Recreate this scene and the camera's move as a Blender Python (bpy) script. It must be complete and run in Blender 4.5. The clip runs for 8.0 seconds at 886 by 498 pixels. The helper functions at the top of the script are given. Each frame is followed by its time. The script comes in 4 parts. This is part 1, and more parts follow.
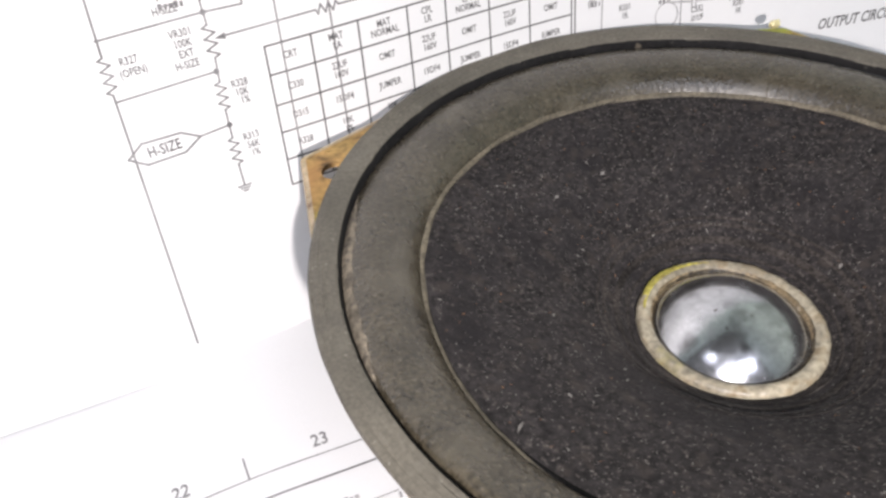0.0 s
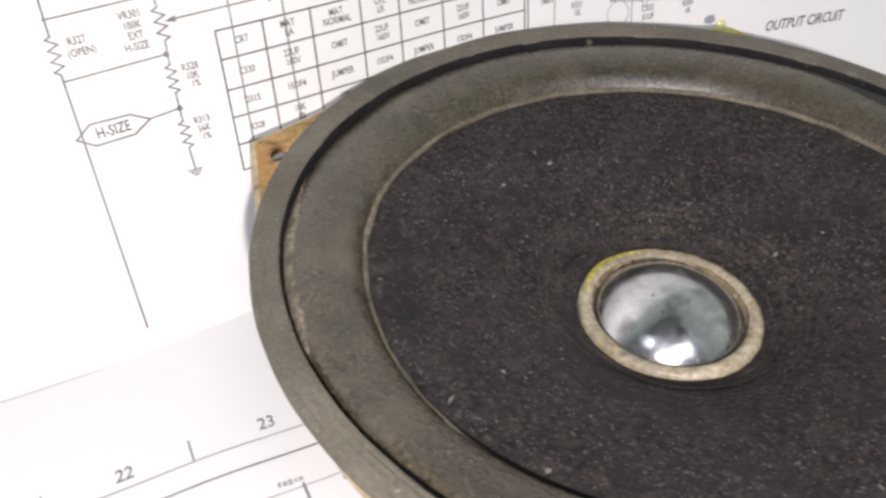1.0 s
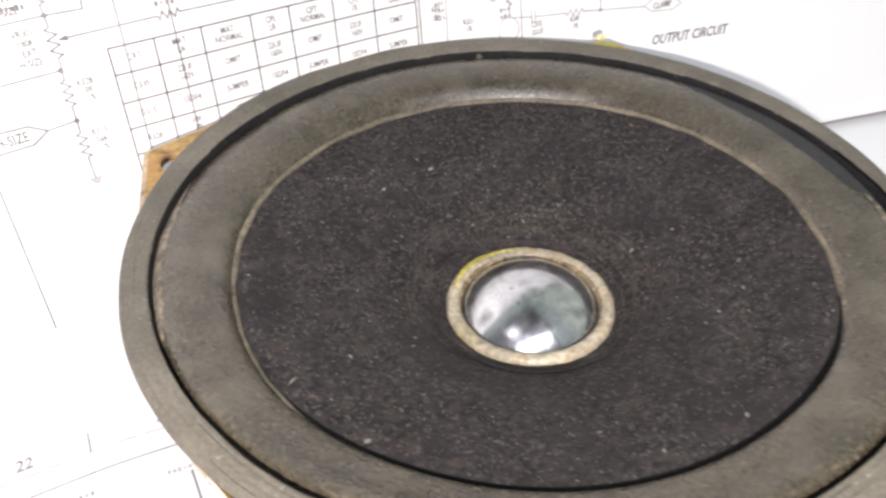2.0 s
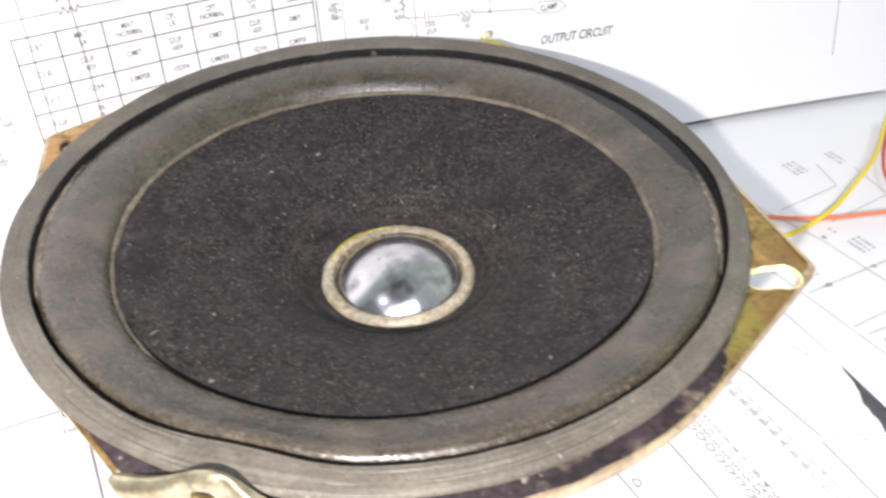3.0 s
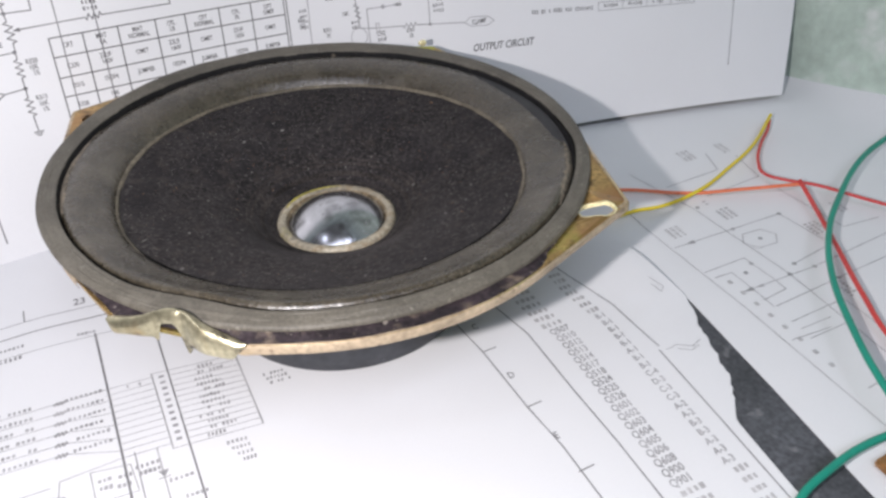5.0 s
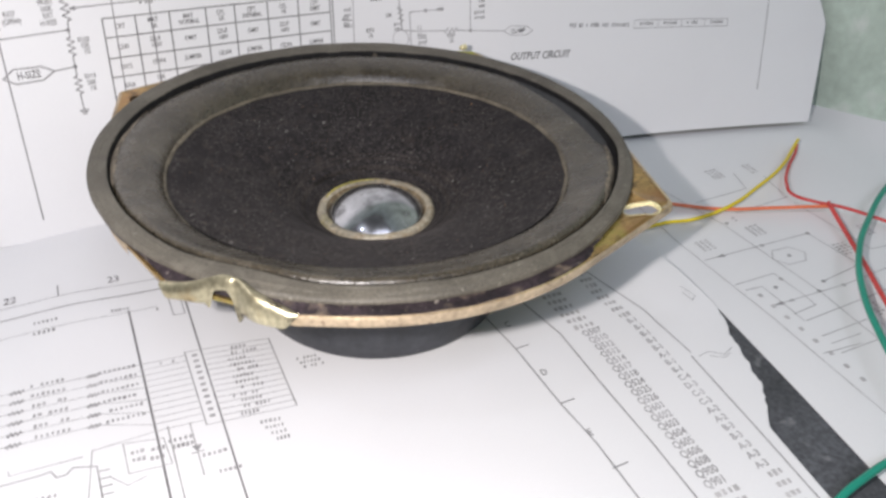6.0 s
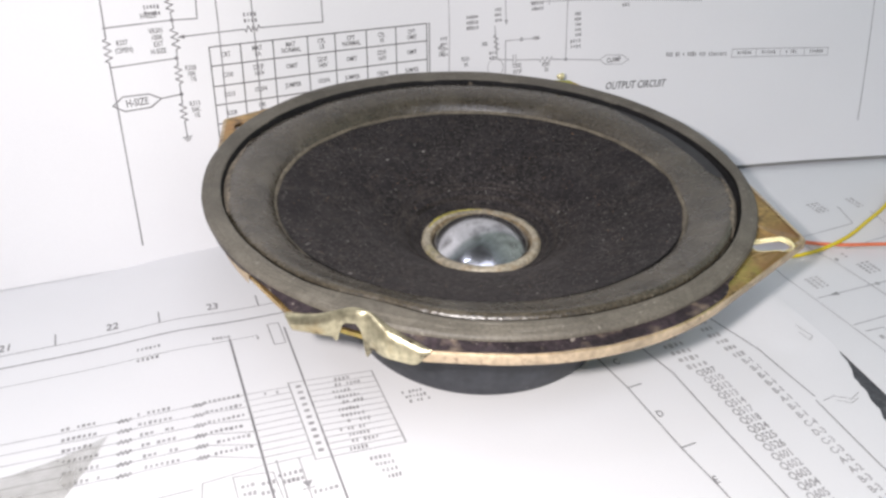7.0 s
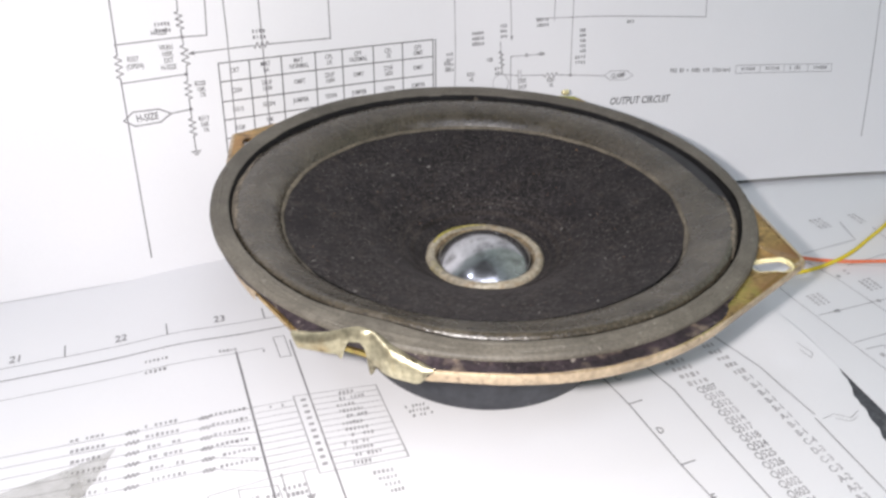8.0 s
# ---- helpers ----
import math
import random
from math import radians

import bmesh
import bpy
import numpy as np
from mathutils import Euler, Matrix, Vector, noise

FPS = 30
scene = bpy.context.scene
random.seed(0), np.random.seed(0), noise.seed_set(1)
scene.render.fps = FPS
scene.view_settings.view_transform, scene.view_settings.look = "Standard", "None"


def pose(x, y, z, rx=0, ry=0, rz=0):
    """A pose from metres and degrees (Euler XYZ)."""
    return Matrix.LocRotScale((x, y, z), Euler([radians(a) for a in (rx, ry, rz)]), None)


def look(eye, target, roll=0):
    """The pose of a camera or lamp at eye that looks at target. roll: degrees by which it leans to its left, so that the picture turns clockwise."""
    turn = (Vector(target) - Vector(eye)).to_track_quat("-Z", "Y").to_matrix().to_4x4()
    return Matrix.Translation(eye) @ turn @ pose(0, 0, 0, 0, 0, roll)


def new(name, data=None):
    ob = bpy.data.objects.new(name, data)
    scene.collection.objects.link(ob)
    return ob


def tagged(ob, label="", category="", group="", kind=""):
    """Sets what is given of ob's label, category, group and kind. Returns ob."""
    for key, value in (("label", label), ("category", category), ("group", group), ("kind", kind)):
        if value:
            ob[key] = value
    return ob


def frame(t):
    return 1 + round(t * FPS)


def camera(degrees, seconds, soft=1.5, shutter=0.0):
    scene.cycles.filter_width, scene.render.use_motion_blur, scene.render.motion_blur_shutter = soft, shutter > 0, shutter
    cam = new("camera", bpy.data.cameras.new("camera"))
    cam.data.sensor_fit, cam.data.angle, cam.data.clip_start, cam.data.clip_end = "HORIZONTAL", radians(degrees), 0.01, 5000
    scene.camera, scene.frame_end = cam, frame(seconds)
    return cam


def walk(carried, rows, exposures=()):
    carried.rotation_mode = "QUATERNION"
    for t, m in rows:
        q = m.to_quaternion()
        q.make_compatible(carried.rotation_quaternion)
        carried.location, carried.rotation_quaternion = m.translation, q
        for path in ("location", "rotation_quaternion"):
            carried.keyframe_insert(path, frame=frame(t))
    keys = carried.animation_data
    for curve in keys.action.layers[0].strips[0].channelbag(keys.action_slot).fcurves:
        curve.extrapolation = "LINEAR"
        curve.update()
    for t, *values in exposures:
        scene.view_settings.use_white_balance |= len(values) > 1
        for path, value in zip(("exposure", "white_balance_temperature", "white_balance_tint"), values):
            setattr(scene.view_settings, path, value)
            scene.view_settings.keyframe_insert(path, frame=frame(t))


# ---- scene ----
import functools

cam = camera(61.8, 8.0, soft=2.7, shutter=0.5)
PATH = [
    (0, (-0.0733, -0.05897, 0.12813), (0.3997, 1.296, -1.2649), -4.7),
    (0.5, (-0.0742, -0.0608, 0.1269), (0.4518, 1.2962, -1.2441), -2.6),
    (1, (-0.06957, -0.0657, 0.12597), (0.4634, 1.2843, -1.251), -2.4),
    (1.5, (-0.0606, -0.0735, 0.12743), (0.4844, 1.2845, -1.2366), -2.6),
    (3, (-0.0381, -0.1073, 0.13283), (0.5799, 1.2587, -1.1912), -1.3),
    (3.5, (-0.0326, -0.1173, 0.13133), (0.6064, 1.2417, -1.1897), -0.8),
    (4, (-0.0328, -0.128, 0.1344), (0.5952, 1.24, -1.1836), -1.1),
    (4.2, (-0.03223, -0.1379, 0.13573), (0.5718, 1.2451, -1.1763), -1.7),
    (4.5, (-0.03537, -0.1485, 0.14083), (0.5626, 1.2425, -1.1662), -1.6),
    (4.7, (-0.0359, -0.1548, 0.14683), (0.5471, 1.2562, -1.1452), -2.1),
    (5.8, (-0.04397, -0.16953, 0.14457), (0.605, 1.2885, -1.0604), 1.7),
    (6, (-0.049, -0.1642, 0.14063), (0.575, 1.3068, -1.0634), 1.8),
    (6.2, (-0.04803, -0.16403, 0.13653), (0.614, 1.293, -1.0635), 4.6),
    (6.5, (-0.0613, -0.15393, 0.14217), (0.5077, 1.3701, -1.0198), 1.8),
    (7, (-0.0643, -0.15323, 0.13833), (0.4747, 1.3948, -1.0077), 0.5),
    (7.3, (-0.0657, -0.15243, 0.13897), (0.4793, 1.3966, -1.003), 0.6),
    (7.5, (-0.0655, -0.15203, 0.13873), (0.4635, 1.396, -1.0103), 0.6),
    (8, (-0.0639, -0.15357, 0.14253), (0.4611, 1.4044, -0.9955), 0.6),
]
walk(cam, [(t, look(eye, target, roll)) for t, eye, target, roll in PATH], exposures=[(0.0, 0.6, 6650, 11), (0.5, 0.42, 6750, 11), (1.0, 0.5, 6850, 11.5), (1.6, 0.95, 6850, 12), (3.0, 1.0, 6600, 12.5), (3.6, 0.82, 6450, 12), (4.1, 0.58, 6380, 11), (4.6, 0.2, 6300, 12), (6.0, 0.08, 6520, 11), (7.0, 0.22, 6520, 11), (8.0, 0.27, 6480, 11)])

# ---- light: a phone torch beside the lens, a small bulb under the ceiling, and an added soft cool fill ----
world = bpy.data.worlds.new("room_dark")
scene.world = world
world.use_nodes = True
world.node_tree.nodes["Background"].inputs[0].default_value = (0.75, 0.85, 1.0, 1)
world.node_tree.nodes["Background"].inputs[1].default_value = 0.02

torch = new("torch_light", bpy.data.lights.new("torch_light", "POINT"))
torch.data.energy, torch.data.color, torch.data.shadow_soft_size = 1.46, (1.0, 0.947, 0.935), 0.003
torch.location = (-0.079, -0.147, 0.145)

# added cool panel: room fill, and the glow mirrored in the dust cap
room_fill = new("room_fill_light", bpy.data.lights.new("room_fill_light", "AREA"))
room_fill.data.shape, room_fill.data.size, room_fill.data.size_y = "RECTANGLE", 1.2, 0.45
room_fill.data.energy, room_fill.data.color = 8.6, (0.80, 0.845, 1.0)
room_fill.location = (-0.25, -0.98, 1.43)

bulb = new("bulb_light", bpy.data.lights.new("bulb_light", "AREA"))
bulb.data.shape, bulb.data.size = "DISK", 0.07
bulb.data.energy, bulb.data.color = 0.9, (0.80, 0.845, 1.0)
bulb.location = (-0.72, -0.26, 1.43)

MM = 0.001


# ---- materials ----
def material(name, base, rough=0.6, metal=0.0, fine=(900, 0.25), coarse=(60, 0.2), stain=None, bump=(900, 0.2, 0.0002), coat=0.0, spec=0.5):
    """A node material: base colour varied by fine grain and coarse patches, an optional stain (colour, scale, low, high), and a bump."""
    m = bpy.data.materials.new(name)
    m.use_nodes = True
    nt = m.node_tree
    n, link = nt.nodes, nt.links
    b = n["Principled BSDF"]
    b.inputs["Roughness"].default_value, b.inputs["Metallic"].default_value = rough, metal
    b.inputs["Coat Weight"].default_value, b.inputs["Specular IOR Level"].default_value = coat, spec
    co = n.new("ShaderNodeTexCoord").outputs["Object"]

    def noisy(scale, detail=3.0):
        t = n.new("ShaderNodeTexNoise")
        t.inputs["Scale"].default_value, t.inputs["Detail"].default_value = scale, detail
        link.new(co, t.inputs["Vector"])
        return t.outputs["Fac"]

    def ramp(fac, low, high, a, c):
        r = n.new("ShaderNodeMapRange")
        r.inputs[1].default_value, r.inputs[2].default_value, r.inputs[3].default_value, r.inputs[4].default_value = low, high, a, c
        link.new(fac, r.inputs[0])
        return r.outputs[0]

    grain = ramp(noisy(fine[0], 4.0), 0.3, 0.7, 1 - fine[1], 1 + fine[1])
    patch = ramp(noisy(coarse[0]), 0.3, 0.7, 1 - coarse[1], 1 + coarse[1])
    both = n.new("ShaderNodeMath")
    both.operation = "MULTIPLY"
    link.new(grain, both.inputs[0])
    link.new(patch, both.inputs[1])
    tint = n.new("ShaderNodeVectorMath")
    tint.operation = "SCALE"
    tint.inputs[0].default_value = base
    link.new(both.outputs[0], tint.inputs["Scale"])
    colour = tint.outputs[0]
    for col, scale, low, high in stain or ():
        mix = n.new("ShaderNodeMix")
        mix.data_type = "RGBA"
        link.new(ramp(noisy(scale, 5.0), low, high, 0.0, 1.0), mix.inputs[0])
        link.new(colour, mix.inputs[6])
        mix.inputs[7].default_value = (*col, 1)
        colour = mix.outputs[2]
    link.new(colour, b.inputs["Base Color"])
    rr = ramp(noisy(coarse[0] * 2.3), 0.3, 0.7, max(rough - 0.08, 0.02), min(rough + 0.08, 1))
    link.new(rr, b.inputs["Roughness"])
    if bump:
        bp = n.new("ShaderNodeBump")
        bp.inputs["Strength"].default_value, bp.inputs["Distance"].default_value = bump[1], bump[2]
        link.new(noisy(bump[0], 4.0), bp.inputs["Height"])
        link.new(bp.outputs[0], b.inputs["Normal"])
    return m


PAPER = material("white_paper", (0.80, 0.80, 0.805), 0.75, fine=(2500, 0.015), coarse=(18, 0.02), bump=(1500, 0.06, 0.0001), spec=0.3)
INK = material("black_ink", (0.09, 0.088, 0.09), 0.7, fine=(3000, 0.3), coarse=(150, 0.25), bump=None, spec=0.3)
GREY_INK = material("grey_ink", (0.21, 0.205, 0.21), 0.7, fine=(3000, 0.3), coarse=(150, 0.3), bump=None, spec=0.3)
MID_INK = material("faded_ink", (0.35, 0.345, 0.35), 0.7, fine=(3000, 0.25), coarse=(150, 0.3), bump=None, spec=0.3)
PALE_INK = material("pale_ink", (0.50, 0.49, 0.49), 0.7, fine=(3000, 0.2), coarse=(150, 0.2), bump=None, spec=0.3)
PLASTER = material("green_plaster", (0.50, 0.60, 0.52), 0.85, fine=(220, 0.10), coarse=(25, 0.12), bump=(140, 0.5, 0.002),
                   stain=[((0.68, 0.72, 0.68), 60, 0.52, 0.66)])
# for surfaces out of view, darkened so the dust cap mirrors a dim room
DIM_ROOM = material("dim_room_surface", (0.15, 0.16, 0.165), 0.85, fine=(120, 0.04), coarse=(6, 0.05), bump=(90, 0.2, 0.002))
SLATE = material("dark_grey_counter", (0.085, 0.088, 0.098), 0.6, fine=(900, 0.35), coarse=(55, 0.35), bump=(700, 0.25, 0.0003),
                 stain=[((0.24, 0.24, 0.25), 160, 0.62, 0.75)])
CARD = material("grey_cardboard", (0.118, 0.106, 0.084), 0.60, fine=(1600, 0.22), coarse=(70, 0.22), bump=(1600, 0.25, 0.0003),
                stain=[((0.17, 0.155, 0.125), 260, 0.58, 0.80), ((0.07, 0.065, 0.055), 60, 0.60, 0.80), ((0.26, 0.24, 0.20), 900, 0.66, 0.74)])
CLOTH = material("doped_grey_cloth", (0.056, 0.046, 0.031), 0.28, fine=(1500, 0.55), coarse=(120, 0.25), bump=(1300, 0.6, 0.0003),
                 stain=[((0.14, 0.12, 0.09), 1300, 0.60, 0.72), ((0.10, 0.086, 0.062), 90, 0.52, 0.72)], spec=0.75)
FELT = material("black_cone_paper", (0.024, 0.021, 0.021), 0.88, fine=(800, 0.6), coarse=(70, 0.30), bump=(900, 0.8, 0.0004), spec=0.25,
                stain=[((0.080, 0.068, 0.062), 900, 0.58, 0.74), ((0.12, 0.104, 0.096), 1700, 0.60, 0.72), ((0.016, 0.014, 0.015), 75, 0.50, 0.70), ((0.044, 0.036, 0.032), 260, 0.57, 0.74), ((0.10, 0.085, 0.075), 700, 0.68, 0.76)])
felt = FELT.node_tree.nodes["Principled BSDF"].inputs
felt["Sheen Weight"].default_value, felt["Sheen Roughness"].default_value, felt["Sheen Tint"].default_value = 0.04, 0.4, (0.88, 0.77, 0.74, 1)
# flat black that paints the shade in the gaps beside the surround
GAP_SHADE = material("black_gap_shade", (0.004, 0.004, 0.004), 0.9, fine=(1200, 0.4), coarse=(120, 0.3), bump=(900, 0.5, 0.0003), spec=0.08)
SOOT = material("dark_purplish_glue", (0.026, 0.018, 0.021), 0.6, fine=(900, 0.5), coarse=(110, 0.45), bump=(500, 0.6, 0.0006), spec=0.4,
                stain=[((0.20, 0.155, 0.115), 190, 0.55, 0.72), ((0.24, 0.21, 0.18), 700, 0.64, 0.74)])
BAND = material("black_band_with_glue", (0.010, 0.0095, 0.010), 0.75, fine=(1200, 0.4), coarse=(120, 0.3), bump=(900, 0.5, 0.0003), spec=0.25,
                stain=[((0.07, 0.065, 0.055), 800, 0.64, 0.78), ((0.10, 0.085, 0.065), 260, 0.70, 0.76)])
ZINC = material("yellow_passivated_steel", (0.48, 0.32, 0.12), 0.32, metal=0.9, fine=(900, 0.25), coarse=(70, 0.4), bump=(700, 0.15, 0.0002),
                stain=[((0.46, 0.24, 0.10), 50, 0.50, 0.68), ((0.44, 0.48, 0.09), 42, 0.51, 0.62), ((0.13, 0.085, 0.045), 240, 0.58, 0.74)])
BRASSY = material("bent_yellow_steel", (0.44, 0.40, 0.27), 0.36, metal=0.8, fine=(800, 0.25), coarse=(110, 0.3), bump=(420, 0.3, 0.0004),
                  stain=[((0.36, 0.28, 0.15), 130, 0.56, 0.72), ((0.07, 0.055, 0.035), 300, 0.60, 0.72)])
# pale, half-metallic colour that paints the glints on tab and slot
GLINT_METAL = material("bright_glint_metal", (0.92, 0.82, 0.46), 0.28, metal=0.4, fine=(900, 0.15), coarse=(150, 0.2), bump=(700, 0.3, 0.0003))
COPPERY = material("copper_toned_edge", (0.50, 0.395, 0.27), 0.5, metal=0.4, fine=(900, 0.2), coarse=(110, 0.25), bump=(800, 0.2, 0.0002),
                   stain=[((0.20, 0.13, 0.09), 420, 0.62, 0.74), ((0.58, 0.45, 0.25), 60, 0.56, 0.70)])
FERRITE = material("dark_ferrite", (0.050, 0.053, 0.062), 0.5, fine=(500, 0.2), coarse=(90, 0.2), bump=(600, 0.2, 0.0002),
                   stain=[((0.22, 0.22, 0.23), 380, 0.70, 0.78)])
STEEL_DARK = material("black_painted_steel", (0.02, 0.02, 0.021), 0.45, bump=(500, 0.1, 0.0002))
SILVER = material("silvered_dust_cap", (0.55, 0.55, 0.57), 0.20, metal=0.95, fine=(1500, 0.12), coarse=(160, 0.22), bump=(900, 0.06, 0.0002), coat=0.6,
                  stain=[((0.13, 0.11, 0.09), 1000, 0.655, 0.72), ((0.25, 0.245, 0.25), 190, 0.50, 0.70)])
GLUE = material("cream_glue", (0.33, 0.29, 0.215), 0.42, fine=(900, 0.35), coarse=(170, 0.4), bump=(600, 0.6, 0.0004),
                stain=[((0.21, 0.15, 0.08), 340, 0.52, 0.72), ((0.46, 0.41, 0.14), 60, 0.60, 0.70)])
YELLOW_GLUE = material("yellow_glue", (0.52, 0.45, 0.09), 0.45, fine=(900, 0.35), coarse=(200, 0.35), bump=(700, 0.6, 0.0004),
                       stain=[((0.20, 0.13, 0.05), 500, 0.55, 0.70)])
BROWN_GLUE = material("brown_glue_stain", (0.22, 0.165, 0.095), 0.4, fine=(1200, 0.5), coarse=(260, 0.45), bump=(900, 0.6, 0.0003),
                      stain=[((0.06, 0.04, 0.025), 800, 0.56, 0.68), ((0.40, 0.36, 0.28), 420, 0.60, 0.72)])
FRAYED = material("frayed_tan_glue", (0.17, 0.142, 0.105), 0.7, fine=(900, 0.6), coarse=(160, 0.4), bump=(900, 0.7, 0.0004), stain=[((0.07, 0.06, 0.05), 420, 0.55, 0.68)])
EDGE_GLUE = material("dried_edge_glue", (0.13, 0.11, 0.078), 0.6, fine=(1500, 0.4), coarse=(140, 0.4), bump=(1200, 0.6, 0.0003))
DUST = material("pale_dust", (0.21, 0.195, 0.18), 0.9, bump=None)
RUST_DUST = material("rusty_dust", (0.32, 0.16, 0.08), 0.9, bump=None)
YELLOW_PVC = material("yellow_insulation", (0.80, 0.62, 0.02), 0.38, fine=(700, 0.05), coarse=(60, 0.06), bump=(500, 0.05, 0.0001))
ORANGE_PVC = material("orange_insulation", (0.85, 0.22, 0.10), 0.38, fine=(700, 0.05), coarse=(60, 0.08), bump=(500, 0.05, 0.0001))
RED_PVC = material("red_insulation", (0.62, 0.06, 0.055), 0.38, fine=(700, 0.05), coarse=(60, 0.08), bump=(500, 0.05, 0.0001))
GREEN_PVC = material("green_insulation", (0.015, 0.29, 0.20), 0.38, fine=(700, 0.05), coarse=(60, 0.08), bump=(500, 0.05, 0.0001))
DUSTY_FELT = material("dust_caught_in_felt", (0.040, 0.034, 0.031), 0.9, fine=(1500, 0.7), coarse=(130, 0.5), bump=(1400, 0.6, 0.0003), spec=0.2)
HARDBOARD = material("brown_hardboard", (0.30, 0.15, 0.05), 0.6, fine=(700, 0.35), coarse=(70, 0.3), bump=(700, 0.4, 0.0004),
                     stain=[((0.14, 0.06, 0.02), 130, 0.52, 0.68)])


def film_material():
    m = bpy.data.materials.new("cloudy_clear_film")
    m.use_nodes = True
    n, link = m.node_tree.nodes, m.node_tree.links
    b = n["Principled BSDF"]
    b.inputs["Base Color"].default_value = (0.42, 0.41, 0.37, 1)
    b.inputs["Roughness"].default_value = 0.3
    t = n.new("ShaderNodeTexNoise")
    t.inputs["Scale"].default_value, t.inputs["Detail"].default_value = 160, 4
    link.new(n.new("ShaderNodeTexCoord").outputs["Object"], t.inputs["Vector"])
    r = n.new("ShaderNodeMapRange")
    r.inputs[1].default_value, r.inputs[2].default_value, r.inputs[3].default_value, r.inputs[4].default_value = 0.3, 0.7, 0.22, 0.50
    link.new(t.outputs["Fac"], r.inputs[0])
    link.new(r.outputs[0], b.inputs["Alpha"])
    return m


FILM = film_material()


# ---- building helpers ----
def mesh_of(name, bm, mat, smooth=True):
    me = bpy.data.meshes.new(name)
    bmesh.ops.recalc_face_normals(bm, faces=bm.faces)
    bm.to_mesh(me)
    bm.free()
    me.materials.append(mat)
    if smooth:
        me.polygons.foreach_set("use_smooth", [True] * len(me.polygons))
        me.set_sharp_from_angle(angle=radians(40))
    return me


def thing(name, label, category, bm=None, mat=None, kind="", group="", smooth=True, place=None):
    ob = new(name, mesh_of(name, bm, mat, smooth) if bm else None)
    if place:
        ob.matrix_world = place
    return tagged(ob, label, category, group, kind)


def part(name, bm, mat, parent, label="", smooth=True):
    ob = new(name, mesh_of(name, bm, mat, smooth))
    ob.parent = parent
    return tagged(ob, label)


def revolve(profile, segs=160, closed=False, warp=None):
    """A turned shape from (radius, height) pairs in millimetres; warp(angle, r, z) gives the r, z to use instead."""
    bm = bmesh.new()
    rings = []
    for r, z in profile:
        ring = []
        for i in range(segs):
            a = 2 * math.pi * i / segs
            rr, zz = warp(a, r, z) if warp else (r, z)
            ring.append(bm.verts.new((rr * math.cos(a) * MM, rr * math.sin(a) * MM, zz * MM)))
        rings.append(ring)
    if closed:
        rings.append(rings[0])
    for p, q in zip(rings, rings[1:]):
        for i in range(segs):
            j = (i + 1) % segs
            bm.faces.new((p[i], p[j], q[j], q[i]))
    return bm


def box(x0, y0, z0, x1, y1, z1):
    bm = bmesh.new()
    bmesh.ops.create_cube(bm, size=1, matrix=Matrix.LocRotScale(((x0 + x1) / 2, (y0 + y1) / 2, (z0 + z1) / 2), None, (x1 - x0, y1 - y0, z1 - z0)))
    return bm


def grid(nu, nv, f, thick=0.0):
    """A sheet from f(s, t) in millimetres, s and t from 0 to 1; thick: its thickness downwards or backwards."""
    bm = bmesh.new()
    vs = [[bm.verts.new(Vector(f(i / nu, j / nv)) * MM) for j in range(nv + 1)] for i in range(nu + 1)]
    for i in range(nu):
        for j in range(nv):
            bm.faces.new((vs[i][j], vs[i + 1][j], vs[i + 1][j + 1], vs[i][j + 1]))
    if thick:
        bmesh.ops.recalc_face_normals(bm, faces=bm.faces)
        bmesh.ops.solidify(bm, geom=bm.faces[:], thickness=thick * MM)
    return bm


def smoothstep(a, b, x):
    t = min(max((x - a) / (b - a), 0.0), 1.0)
    return t * t * (3 - 2 * t)


def along(pts, x):
    """Piecewise straight: y at x, from (x, y) pairs in rising x."""
    for (x0, y0), (x1, y1) in zip(pts, pts[1:]):
        if x <= x1:
            return y0 + (y1 - y0) * (x - x0) / (x1 - x0)
    return pts[-1][1]


def wire(name, pts, radius, mat, label, group="hook-up wires"):
    """A round insulated wire through points in millimetres."""
    cu = bpy.data.curves.new(name, "CURVE")
    cu.dimensions, cu.bevel_depth, cu.bevel_resolution, cu.use_fill_caps, cu.resolution_u = "3D", radius * MM, 3, True, 10
    sp = cu.splines.new("BEZIER")
    sp.bezier_points.add(len(pts) - 1)
    for bp, p in zip(sp.bezier_points, pts):
        bp.co = Vector(p) * MM
        bp.handle_left_type = bp.handle_right_type = "AUTO"
    tmp = bpy.data.objects.new(name, cu)
    scene.collection.objects.link(tmp)
    bpy.context.view_layer.update()
    me = bpy.data.meshes.new_from_object(tmp.evaluated_get(bpy.context.evaluated_depsgraph_get()))
    bpy.data.objects.remove(tmp)
    me.name = name
    me.materials.clear()
    me.materials.append(mat)
    me.polygons.foreach_set("use_smooth", [True] * len(me.polygons))
    return tagged(new(name, me), label, "wire", group)


# ---- printing: lines, symbols, bars and letters laid on a sheet ----
GLYPHS = {}
BAR_RNG = random.Random(11)


def glyphs(word):
    """The outline mesh of a word at size 1, centred: its points and faces."""
    if word not in GLYPHS:
        cu = bpy.data.curves.new("letters", "FONT")
        cu.body, cu.align_x, cu.align_y, cu.resolution_u = word, "CENTER", "CENTER", 2
        cu.offset = 0.014
        tmp = bpy.data.objects.new("letters", cu)
        scene.collection.objects.link(tmp)
        bpy.context.view_layer.update()
        me = bpy.data.meshes.new_from_object(tmp.evaluated_get(bpy.context.evaluated_depsgraph_get()))
        bpy.data.objects.remove(tmp)
        GLYPHS[word] = [(v.co.x, v.co.y) for v in me.vertices], [tuple(p.vertices) for p in me.polygons]
        bpy.data.meshes.remove(me)
    return GLYPHS[word]


